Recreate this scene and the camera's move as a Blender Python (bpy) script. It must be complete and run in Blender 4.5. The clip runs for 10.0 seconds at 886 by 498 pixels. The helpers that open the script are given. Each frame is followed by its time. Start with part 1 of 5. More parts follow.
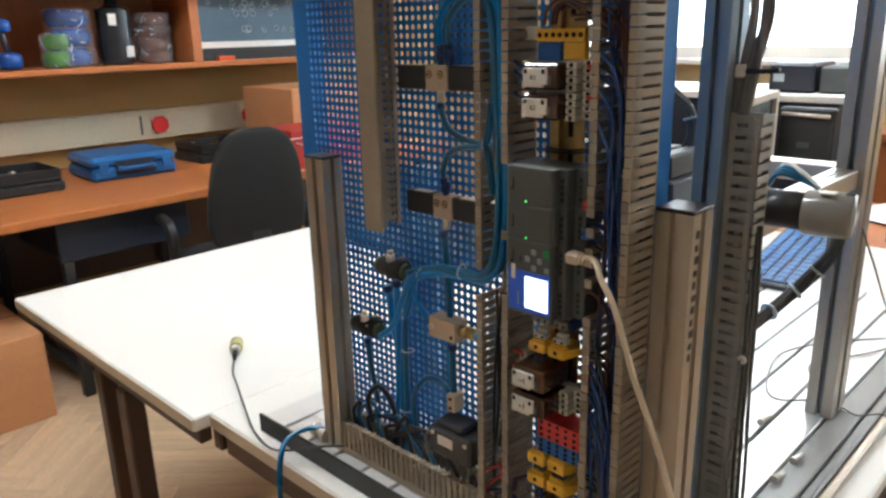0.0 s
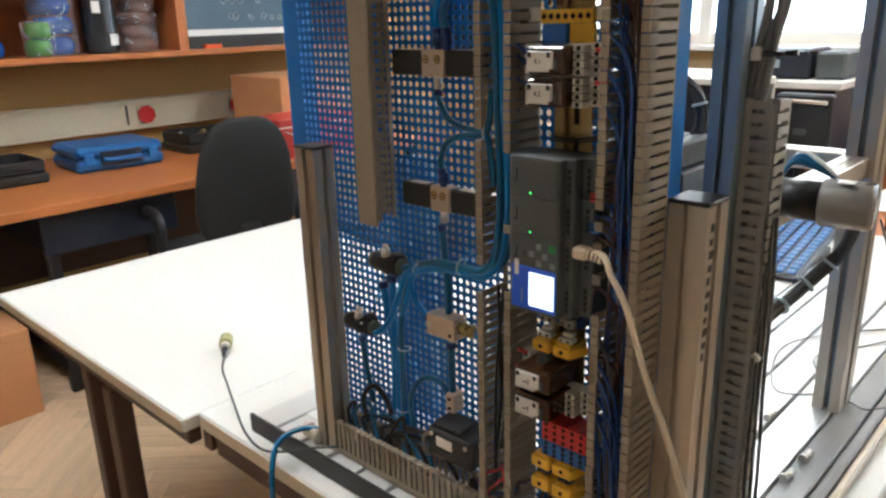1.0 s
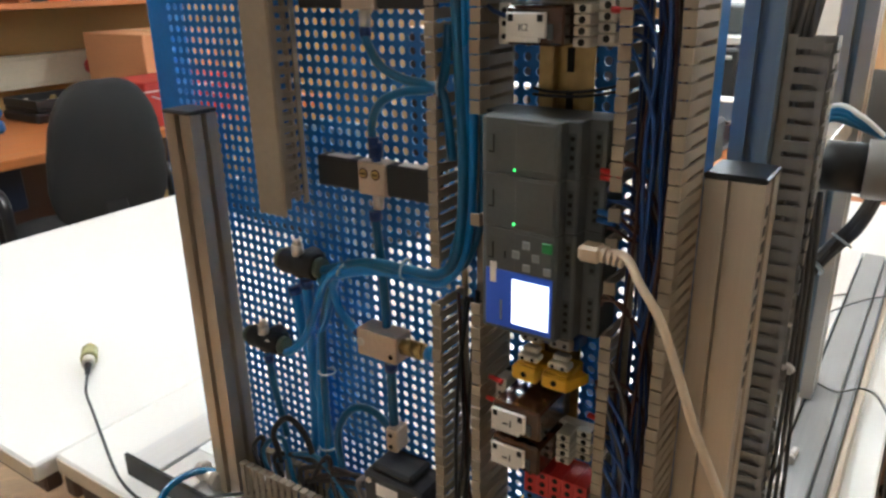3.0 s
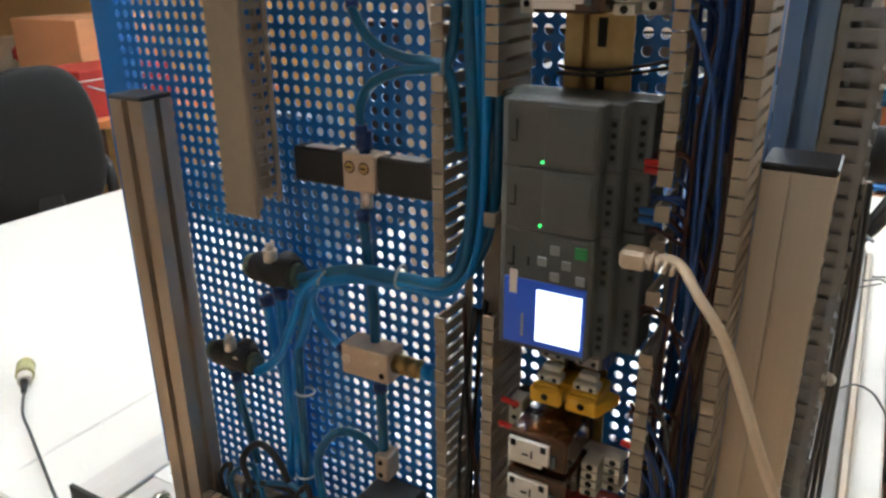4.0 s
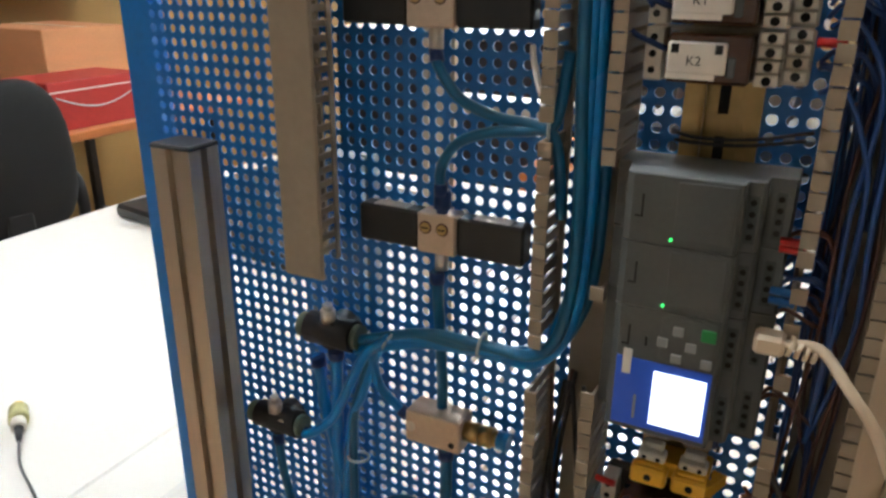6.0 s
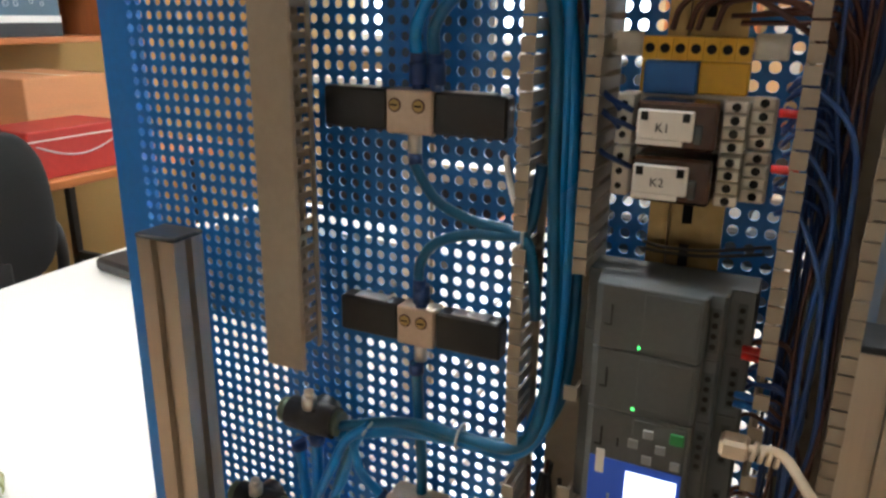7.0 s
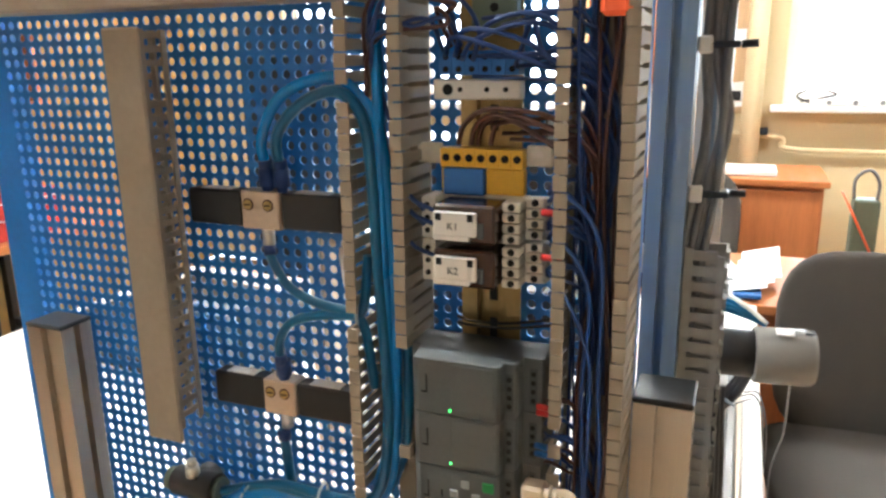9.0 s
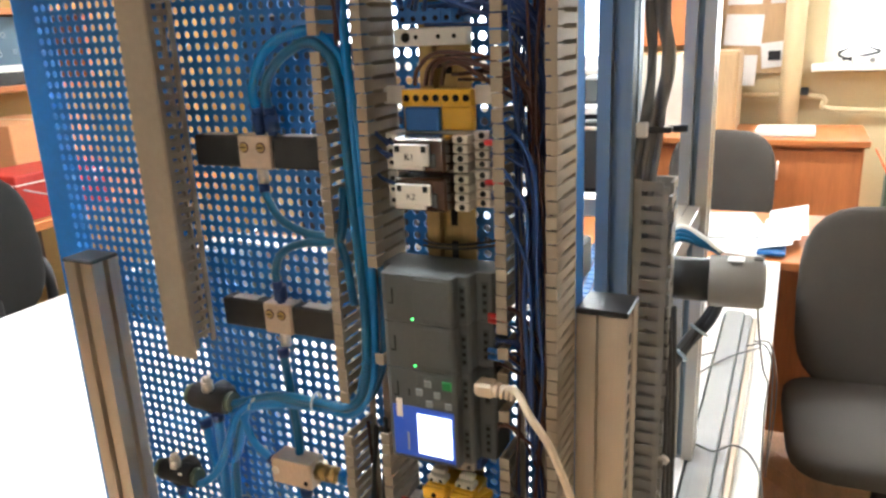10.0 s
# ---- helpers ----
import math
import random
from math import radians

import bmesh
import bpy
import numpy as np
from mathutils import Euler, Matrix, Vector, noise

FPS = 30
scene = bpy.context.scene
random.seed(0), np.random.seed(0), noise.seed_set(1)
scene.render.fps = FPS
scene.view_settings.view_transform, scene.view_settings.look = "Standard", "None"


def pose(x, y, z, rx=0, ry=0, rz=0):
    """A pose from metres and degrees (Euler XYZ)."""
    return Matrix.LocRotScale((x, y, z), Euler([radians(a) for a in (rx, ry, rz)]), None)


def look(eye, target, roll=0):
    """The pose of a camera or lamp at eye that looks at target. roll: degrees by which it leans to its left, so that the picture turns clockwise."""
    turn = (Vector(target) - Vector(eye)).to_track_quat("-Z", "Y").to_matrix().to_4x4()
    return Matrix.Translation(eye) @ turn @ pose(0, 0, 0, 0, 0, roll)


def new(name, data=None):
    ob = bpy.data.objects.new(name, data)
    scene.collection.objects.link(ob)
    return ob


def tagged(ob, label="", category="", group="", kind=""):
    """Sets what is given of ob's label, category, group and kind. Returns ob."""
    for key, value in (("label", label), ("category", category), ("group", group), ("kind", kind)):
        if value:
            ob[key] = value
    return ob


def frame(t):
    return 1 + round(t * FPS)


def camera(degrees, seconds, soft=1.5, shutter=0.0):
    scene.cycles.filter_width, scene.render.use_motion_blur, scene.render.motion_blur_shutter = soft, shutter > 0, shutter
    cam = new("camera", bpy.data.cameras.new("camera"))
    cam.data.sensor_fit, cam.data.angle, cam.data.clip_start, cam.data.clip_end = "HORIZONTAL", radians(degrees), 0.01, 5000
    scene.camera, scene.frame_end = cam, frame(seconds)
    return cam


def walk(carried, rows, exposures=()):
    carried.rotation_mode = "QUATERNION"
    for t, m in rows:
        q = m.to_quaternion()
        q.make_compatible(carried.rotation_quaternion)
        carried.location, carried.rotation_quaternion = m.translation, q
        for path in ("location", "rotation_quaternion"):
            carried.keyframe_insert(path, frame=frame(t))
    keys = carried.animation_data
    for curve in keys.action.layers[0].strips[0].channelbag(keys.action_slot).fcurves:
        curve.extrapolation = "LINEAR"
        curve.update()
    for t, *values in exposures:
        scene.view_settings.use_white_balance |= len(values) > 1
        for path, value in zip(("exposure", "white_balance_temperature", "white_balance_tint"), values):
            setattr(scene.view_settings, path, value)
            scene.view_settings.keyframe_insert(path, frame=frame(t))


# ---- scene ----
cam = camera(61.5, 10.0, soft=2.6, shutter=0.3)
PATH = [
    (0, (0.0241, 0.0402, 1.3584), (1.8599, 1.8398, 0.5999), -1.4),
    (0.5, (0.0322, 0.0482, 1.357), (1.8666, 1.8412, 0.5812), -1.5),
    (1, (0.0469, 0.0737, 1.353), (1.8961, 1.8412, 0.5557), -1.6),
    (1.5, (0.0683, 0.1099, 1.349), (1.9484, 1.8197, 0.4994), -1.6),
    (2, (0.0951, 0.1474, 1.3409), (2.0301, 1.7862, 0.4713), -1.4),
    (2.5, (0.13, 0.197, 1.3302), (2.1333, 1.7326, 0.4311), -1.1),
    (4, (0.209, 0.3176, 1.3007), (2.3718, 1.5732, 0.3373), -0.5),
    (4.5, (0.2077, 0.3471, 1.2994), (2.3839, 1.5745, 0.3319), 0.2),
    (5, (0.201, 0.3779, 1.2994), (2.3651, 1.5946, 0.2904), -0.2),
    (5.5, (0.2064, 0.3966, 1.3074), (2.3839, 1.5973, 0.3078), 0.1),
    (6, (0.2077, 0.41, 1.3262), (2.4468, 1.5423, 0.3842), 0.5),
    (7.5, (0.201, 0.402, 1.3865), (2.5393, 1.4794, 0.6428), 0.7),
    (8, (0.1916, 0.3739, 1.4039), (2.5755, 1.3976, 0.7299), 0.2),
    (8.5, (0.1903, 0.3417, 1.4133), (2.5983, 1.3199, 0.7634), -0.3),
    (9, (0.1822, 0.3136, 1.4106), (2.5929, 1.277, 0.746), -0.8),
    (9.5, (0.1608, 0.2774, 1.4039), (2.5299, 1.2931, 0.6696), -1.5),
    (10, (0.138, 0.2318, 1.3959), (2.4576, 1.3427, 0.6415), -2.5),
]
EXPOSURES = [(0.0, 0.38, 5600, 5), (6.0, 0.4, 5600, 5), (7.5, 0.62, 5700, 5), (8.5, 1.15, 5700, 5), (10.0, 1.2, 5700, 5)]
walk(cam, [(t, look(eye, target, roll)) for t, eye, target, roll in PATH], EXPOSURES)

# ---- world, lights, exposure ----
world = bpy.data.worlds.new("world")
scene.world = world
world.use_nodes = True
wn = world.node_tree
sky = wn.nodes.new("ShaderNodeTexSky")
sky.sky_type, sky.sun_disc = "NISHITA", False
sky.sun_elevation, sky.sun_rotation = radians(35), radians(120)
wn.nodes["Background"].inputs["Strength"].default_value = 0.15
wn.links.new(sky.outputs["Color"], wn.nodes["Background"].inputs["Color"])
sun_data = bpy.data.lights.new("sun", "SUN")
sun_data.energy, sun_data.angle, sun_data.color = 1.0, radians(12), (1.0, 0.96, 0.9)
sun = new("sun", sun_data)
sun.matrix_world = look((6, 6, 8), (4, 5, 4))


# ---- materials ----
def socket(node, name, value):
    node.inputs[name].default_value = value


def mat(name, color, rough=0.5, metal=0.0, var=0.12, grain=60.0, patch=4.0, bump=0.15, spec=0.5, trans=0.0, emit=0.0, stretch=(1, 1, 1), alpha=1.0, rand=0.0):
    m = bpy.data.materials.new(name)
    m.use_nodes = True
    n, l = m.node_tree.nodes, m.node_tree.links
    b = n["Principled BSDF"]
    socket(b, "Roughness", rough)
    socket(b, "Metallic", metal)
    socket(b, "Specular IOR Level", spec)
    socket(b, "Transmission Weight", trans)
    socket(b, "Alpha", alpha)
    if emit:
        socket(b, "Emission Color", (*color, 1))
        socket(b, "Emission Strength", emit)
    co = n.new("ShaderNodeTexCoord")
    mp = n.new("ShaderNodeMapping")
    socket(mp, "Scale", stretch)
    l.new(co.outputs["Object"], mp.inputs["Vector"])
    fine, wide = n.new("ShaderNodeTexNoise"), n.new("ShaderNodeTexNoise")
    for tex, scale, detail in ((fine, grain, 5), (wide, patch, 3)):
        socket(tex, "Scale", scale)
        socket(tex, "Detail", detail)
        l.new(mp.outputs["Vector"], tex.inputs["Vector"])
    add = n.new("ShaderNodeMath")
    add.operation = "ADD"
    l.new(fine.outputs["Fac"], add.inputs[0])
    l.new(wide.outputs["Fac"], add.inputs[1])
    ramp = n.new("ShaderNodeMapRange")
    socket(ramp, "From Min", 0.6), socket(ramp, "From Max", 1.4)
    socket(ramp, "To Min", 1 - var), socket(ramp, "To Max", 1 + var)
    l.new(add.outputs[0], ramp.inputs["Value"])
    hsv = n.new("ShaderNodeHueSaturation")
    socket(hsv, "Color", (*color, 1))
    if rand:
        info, rr, mul = n.new("ShaderNodeObjectInfo"), n.new("ShaderNodeMapRange"), n.new("ShaderNodeMath")
        socket(rr, "To Min", 1 - rand), socket(rr, "To Max", 1 + rand)
        mul.operation = "MULTIPLY"
        l.new(info.outputs["Random"], rr.inputs["Value"])
        l.new(rr.outputs["Result"], mul.inputs[0])
        l.new(ramp.outputs["Result"], mul.inputs[1])
        l.new(mul.outputs[0], hsv.inputs["Value"])
    else:
        l.new(ramp.outputs["Result"], hsv.inputs["Value"])
    l.new(hsv.outputs["Color"], b.inputs["Base Color"])
    rmap = n.new("ShaderNodeMapRange")
    socket(rmap, "To Min", max(0.02, rough - 0.12)), socket(rmap, "To Max", min(1, rough + 0.12))
    l.new(wide.outputs["Fac"], rmap.inputs["Value"])
    l.new(rmap.outputs["Result"], b.inputs["Roughness"])
    if bump:
        bp = n.new("ShaderNodeBump")
        socket(bp, "Strength", bump), socket(bp, "Distance", 0.002)
        l.new(fine.outputs["Fac"], bp.inputs["Height"])
        l.new(bp.outputs["Normal"], b.inputs["Normal"])
    return m


M = dict(
    blue=mat("blue_enamel", (0.01, 0.15, 0.5), 0.38, var=0.12, grain=180, bump=0.05),
    duct_grey=mat("aged_grey_plastic", (0.29, 0.27, 0.235), 0.5, var=0.12, grain=150, bump=0.08, rand=0.06),
    beige=mat("beige_plastic", (0.29, 0.24, 0.18), 0.5, var=0.1, grain=150, bump=0.08, rand=0.06),
    slate=mat("grey_device_plastic", (0.072, 0.08, 0.081), 0.6, var=0.1, grain=300, bump=0.1),
    slate2=mat("dark_device_plastic", (0.04, 0.046, 0.046), 0.5, var=0.1, grain=300, bump=0.1),
    black=mat("black_plastic", (0.012, 0.012, 0.013), 0.45, var=0.15, grain=200, bump=0.1),
    # near black, paints the shade inside holes, slots and gaps
    void=mat("recess_shade", (0.004, 0.004, 0.004), 0.9, var=0.1),
    alu=mat("anodised_aluminium", (0.5, 0.44, 0.36), 0.36, metal=0.8, var=0.06, grain=400, stretch=(1, 1, 0.03), bump=0.08),
    alu_flat=mat("plate_aluminium", (0.72, 0.71, 0.69), 0.42, metal=0.55, var=0.06, grain=300, stretch=(0.03, 1, 1), bump=0.08),
    alu_grey=mat("dull_grey_aluminium", (0.27, 0.265, 0.26), 0.5, metal=0.4, var=0.08, grain=300, stretch=(0.03, 1, 1), bump=0.1),
    alu_dark=mat("grey_profile", (0.2, 0.25, 0.29), 0.42, metal=0.3, var=0.08, grain=300, stretch=(1, 1, 0.03), bump=0.08),
    steel=mat("machined_steel", (0.62, 0.58, 0.52), 0.32, metal=0.8, var=0.1, grain=250, bump=0.1),
    tan_metal=mat("cast_metal", (0.55, 0.44, 0.34), 0.42, metal=0.6, var=0.1, grain=250, bump=0.1),
    brass=mat("brass", (0.42, 0.3, 0.12), 0.3, metal=1.0, var=0.1, grain=200),
    rail=mat("chromated_steel", (0.42 * 0.7, 0.31 * 0.66, 0.13 * 0.66), 0.35, metal=0.9, var=0.2, grain=120, patch=30),
    white=mat("white_plastic", (0.74, 0.71, 0.66), 0.45, var=0.06, grain=200, bump=0.05),
    ivory=mat("ivory_plastic", (0.62, 0.58, 0.5), 0.5, var=0.08, grain=200, bump=0.05),
    yellow=mat("yellow_plastic", (0.75, 0.42, 0.015), 0.42, var=0.08, grain=200, bump=0.05),
    ublue=mat("bright_blue_plastic", (0.02, 0.13, 0.42), 0.45, var=0.08, grain=200, bump=0.05),
    red=mat("red_plastic", (0.5, 0.02, 0.02), 0.4, var=0.1, grain=200, bump=0.05),
    green=mat("green_key", (0.015, 0.22, 0.05), 0.5, var=0.05),
    key=mat("grey_key", (0.24, 0.26, 0.27), 0.5, var=0.05),
    amber=mat("smoked_amber_cover", (0.05, 0.02, 0.009), 0.14, var=0.3, grain=120, patch=60),
    hose=mat("blue_air_hose", (0.008, 0.2, 0.56), 0.28, var=0.1, grain=80, bump=0.03),
    hose2=mat("teal_air_hose", (0.006, 0.11, 0.24), 0.3, var=0.1, grain=80, bump=0.03),
    wire_b=mat("dark_blue_wire", (0.006, 0.034, 0.15), 0.45, var=0.1),
    wire_c=mat("mid_blue_wire", (0.01, 0.055, 0.22), 0.42, var=0.1),
    wire_d=mat("dark_grey_cable", (0.055, 0.055, 0.055), 0.5, var=0.12, grain=120),
    wire_r=mat("brown_wire", (0.06, 0.018, 0.012), 0.45, var=0.1),
    wire_k=mat("black_wire", (0.012, 0.012, 0.014), 0.5, var=0.1),
    wire_g=mat("grey_cable", (0.17, 0.165, 0.16), 0.5, var=0.12, grain=120),
    patch=mat("beige_cable", (0.62, 0.5, 0.36), 0.45, var=0.06, grain=120),
    tie=mat("clear_nylon", (0.42, 0.5, 0.55), 0.4, var=0.05),
    clear=mat("clear_yellowish_plastic", (0.66, 0.64, 0.3), 0.2, var=0.2, grain=150, patch=60, trans=0.25),
    orange=mat("orange_plastic", (0.8, 0.12, 0.03), 0.45, var=0.06),
    motor=mat("grey_motor_paint", (0.24, 0.225, 0.205), 0.22, var=0.06, grain=100, bump=0.04),
    laminate=mat("white_laminate", (0.8, 0.78, 0.73), 0.38, var=0.03, grain=250, bump=0.03),
    edge=mat("laminate_edge", (0.6, 0.5, 0.38), 0.5, var=0.08, grain=120),
    brown=mat("brown_painted_steel", (0.06, 0.027, 0.016), 0.45, var=0.12, grain=120),
    screen=mat("blank_grey_screen", (0.11, 0.13, 0.13), 0.25, var=0.06, grain=40),
    wood=mat("orange_beech_veneer", (0.46, 0.16, 0.045), 0.42, var=0.16, grain=14, patch=2.5, stretch=(1, 9, 9), bump=0.06),
    wood_v=mat("orange_beech_upright", (0.42, 0.145, 0.045), 0.45, var=0.16, grain=14, patch=2.5, stretch=(9, 9, 1), bump=0.06),
    pale=mat("pale_wood", (0.5, 0.33, 0.17), 0.45, var=0.14, grain=14, patch=2.5, stretch=(9, 9, 1), bump=0.06),
    parquet=mat("oak_parquet", (0.6, 0.43, 0.27), 0.35, var=0.2, grain=30, patch=4, stretch=(1, 8, 8), bump=0.08, rand=0.16),
    joint=mat("parquet_joint", (0.13, 0.075, 0.04), 0.8, var=0.1),
    wall=mat("ochre_wall_paint", (0.39, 0.25, 0.085), 0.8, var=0.06, grain=90, patch=1.5, bump=0.2),
    trunk=mat("yellowed_white_plastic", (0.66, 0.6, 0.44), 0.45, var=0.06, grain=60, patch=3),
    cream=mat("cream_wall_paint", (0.62, 0.5, 0.29), 0.8, var=0.05, grain=90, patch=1.5, bump=0.2),
    plaster_dull=mat("dull_wall_paint", (0.5, 0.46, 0.4), 0.85, var=0.05, grain=90, patch=1.5, bump=0.2),
    plaster=mat("white_ceiling_paint", (0.75, 0.72, 0.66), 0.85, var=0.04, grain=60, patch=1.5, bump=0.2),
    card=mat("brown_cardboard", (0.55, 0.26, 0.11), 0.8, var=0.1, grain=60, stretch=(1, 1, 4), bump=0.12),
    fabric=mat("charcoal_fabric", (0.013, 0.013, 0.013), 0.95, var=0.2, grain=500, patch=8, bump=0.5),
    fabric2=mat("grey_brown_fabric", (0.055, 0.047, 0.039), 0.95, var=0.2, grain=500, patch=8, bump=0.5),
    case=mat("blue_case_plastic", (0.016, 0.105, 0.31), 0.45, var=0.1, grain=120),
    navy=mat("navy_steel", (0.011, 0.015, 0.028), 0.45, var=0.15, grain=60),
    film=mat("crinkled_clear_film", (0.75, 0.8, 0.85), 0.12, var=0.3, grain=45, patch=18, bump=1.0, alpha=0.1, spec=1.0),
    bottle_b=mat("blue_jug_plastic", (0.01, 0.055, 0.25), 0.14, var=0.25, grain=30, patch=14),
    bottle_g=mat("green_jug_plastic", (0.05, 0.2, 0.01), 0.14, var=0.25, grain=30, patch=14),
    bottle_k=mat("dark_jug_plastic", (0.02, 0.022, 0.026), 0.22, var=0.25, grain=30, patch=14),
    bottle_c=mat("wrapped_brown_jug", (0.12, 0.045, 0.025), 0.14, var=0.35, grain=30, patch=18),
    board=mat("slate_blue_print", (0.07, 0.12, 0.17), 0.5, var=0.1, grain=80),
    ink=mat("pale_print", (0.5, 0.55, 0.58), 0.6, var=0.1),
    paper=mat("paper", (0.8, 0.79, 0.76), 0.8, var=0.05, grain=40),
    redbox=mat("red_printed_card", (0.38, 0.03, 0.022), 0.5, var=0.12, grain=50),
    olive=mat("olive_green_paint", (0.1, 0.13, 0.09), 0.5, var=0.12),
    glow=mat("fluorescent_tube", (1.0, 0.96, 0.9), 0.5, var=0, bump=0, emit=110.0),
    haze=mat("overcast_daylight", (0.92, 0.97, 1.0), 1.0, var=0, bump=0, emit=4.0),
    led=mat("green_led", (0.1, 1.0, 0.15), 0.5, var=0, bump=0, emit=1.8),
    lcd=mat("white_lcd_backlight", (0.9, 0.95, 1.0), 0.4, var=0, bump=0, emit=1.3),
    # glowing blue that stands in for the glare round the lit screen
    lcd_glare=mat("blue_screen_glare", (0.02, 0.08, 0.46), 0.4, var=0, bump=0, emit=0.12),
    glass=mat("window_glass", (1, 1, 1), 0.02, var=0, bump=0, trans=1.0),
)


# ---- mesh building ----
U = 1.34          # one drawing unit of the station in metres, taken about the table top


def station(v):
    return (U * v[0], U * v[1], 0.75 + U * (v[2] - 0.75))


def metres(v):
    return (v[0], v[1], v[2])


class Mesh:
    """Gathers vertices and faces in metres, or in the station's units."""

    def __init__(self, space=metres):
        self.v, self.f, self.s, self.space = [], [], [], space

    def add(self, verts, faces, smooth=False):
        k = len(self.v)
        self.v += [self.space(p) for p in verts]
        for face in faces:
            self.f.append([k + i for i in face])
            self.s.append(smooth)
        return self

    def box(self, x0, x1, y0, y1, z0, z1, c=0.0):
        lo, hi = (min(x0, x1), min(y0, y1), min(z0, z1)), (max(x0, x1), max(y0, y1), max(z0, z1))
        c = min(c, 0.45 * min(h - l for l, h in zip(lo, hi)))
        if c <= 0:
            vs = [(hi[0] if i & 1 else lo[0], hi[1] if i & 2 else lo[1], hi[2] if i & 4 else lo[2]) for i in range(8)]
            return self.add(vs, [(0, 2, 3, 1), (4, 5, 7, 6), (0, 1, 5, 4), (2, 6, 7, 3), (0, 4, 6, 2), (1, 3, 7, 5)])
        vs, at = [], {}
        for i in range(8):
            bits = (i & 1, i >> 1 & 1, i >> 2 & 1)
            for a in range(3):
                p = [(hi[k] if bits[k] else lo[k]) for k in range(3)]
                for k in range(3):
                    if k != a:
                        p[k] += -c if bits[k] else c
                at[i, a] = len(vs)
                vs.append(tuple(p))
        fs = []
        for a in range(3):
            b, d = (a + 1) % 3, (a + 2) % 3
            for side in (0, 1):
                q = [at[(side << a) | (i << b) | (j << d), a] for i, j in ((0, 0), (1, 0), (1, 1), (0, 1))]
                fs.append(q if side else q[::-1])
            for i in (0, 1):
                for j in (0, 1):
                    e0, e1 = (i << b) | (j << d), (i << b) | (j << d) | (1 << a)
                    q = [at[e0, b], at[e1, b], at[e1, d], at[e0, d]]
                    fs.append(q if i == j else q[::-1])
        for i in range(8):
            q = [at[i, 0], at[i, 1], at[i, 2]]
            fs.append(q if bin(i).count("1") % 2 else q[::-1])
        return self.add(vs, fs)

    def cyl(self, p, q, r, n=12, r2=None):
        return self.tube([p, q], r, n, r2=r2)

    def tube(self, pts, r, n=7, smooth_steps=0, r2=None):
        pts = [Vector(p) for p in pts]
        if smooth_steps:
            ext = [2 * pts[0] - pts[1]] + pts + [2 * pts[-1] - pts[-2]]
            out = []
            for i in range(1, len(ext) - 2):
                a, b, c, d = ext[i - 1:i + 3]
                for k in range(smooth_steps):
                    t = k / smooth_steps
                    out.append(0.5 * ((2 * b) + (c - a) * t + (2 * a - 5 * b + 4 * c - d) * t * t + (3 * b - a - 3 * c + d) * t ** 3))
            pts = out + [pts[-1]]
        up = Vector((0.31, 0.2, 0.93))
        vs, fs, last = [], [], len(pts) - 1
        side = None
        for i, p in enumerate(pts):
            way = (pts[min(i + 1, last)] - pts[max(i - 1, 0)]).normalized()
            if side is None:
                side = way.cross(up if abs(way.dot(up)) < 0.95 else Vector((1, 0, 0))).normalized()
            else:
                side = (side - way * side.dot(way)).normalized()
            other = way.cross(side)
            rr = r if r2 is None else r + (r2 - r) * i / last
            for k in range(n):
                a = 2 * math.pi * k / n
                vs.append(tuple(p + rr * (math.cos(a) * side + math.sin(a) * other)))
        for i in range(last):
            for k in range(n):
                k2 = (k + 1) % n
                fs.append((i * n + k, i * n + k2, (i + 1) * n + k2, (i + 1) * n + k))
        self.add(vs, fs, True)
        base = len(self.v) - len(vs)
        self.f += [[base + k for k in range(n)][::-1], [base + last * n + k for k in range(n)]]
        self.s += [False, False]
        return self

    def lathe(self, cx, cy, prof, n=20, squash=1.0):
        vs = [(cx + r * math.cos(2 * math.pi * k / n), cy + squash * r * math.sin(2 * math.pi * k / n), z) for r, z in prof for k in range(n)]
        fs = [(i * n + k, i * n + (k + 1) % n, (i + 1) * n + (k + 1) % n, (i + 1) * n + k) for i in range(len(prof) - 1) for k in range(n)]
        self.add(vs, fs, True)
        return self

    def cushion(self, c, half, m, e=0.35, n=22):
        """A rounded pad: centre, half sizes, its turn m and the squareness e."""
        f = lambda w, k: math.copysign(abs(w) ** k, w)
        vs, fs, rows = [], [], n // 2
        for i in range(rows + 1):
            a = -math.pi / 2 + math.pi * i / rows
            for k in range(n):
                b = 2 * math.pi * k / n
                p = Vector((half[0] * f(math.cos(a), 0.6) * f(math.cos(b), e), half[1] * f(math.cos(a), 0.6) * f(math.sin(b), e), half[2] * f(math.sin(a), 0.6)))
                vs.append(tuple(Vector(c) + m @ p))
        for i in range(rows):
            for k in range(n):
                fs.append((i * n + k, i * n + (k + 1) % n, (i + 1) * n + (k + 1) % n, (i + 1) * n + k))
        return self.add(vs, fs, True)

    def data(self, name, material):
        me = bpy.data.meshes.new(name)
        me.from_pydata(self.v, [], self.f)
        me.polygons.foreach_set("use_smooth", self.s)
        me.materials.append(material)
        me.update()
        return me


def S():
    return Mesh(station)


def B():
    return Mesh(metres)


def part(name, b, material, parent, label=""):
    """Links the mesh as one object under a thing or a part; the mesh is in world places."""
    me = b if isinstance(b, bpy.types.Mesh) else b.data(name, M[material])
    ob = new(name, me)
    if parent is not None:
        ob.parent = parent
        top = parent
        while top.parent:
            top = top.parent
        if parent.parent is None:
            ob.matrix_parent_inverse = Matrix.Translation(-top.location)
    return tagged(ob, label)


def thing(name, at, label, category, group="", kind=""):
    ob = new(name)
    ob.empty_display_size = 0.02
    ob.location = at
    return tagged(ob, label, category, group, kind)


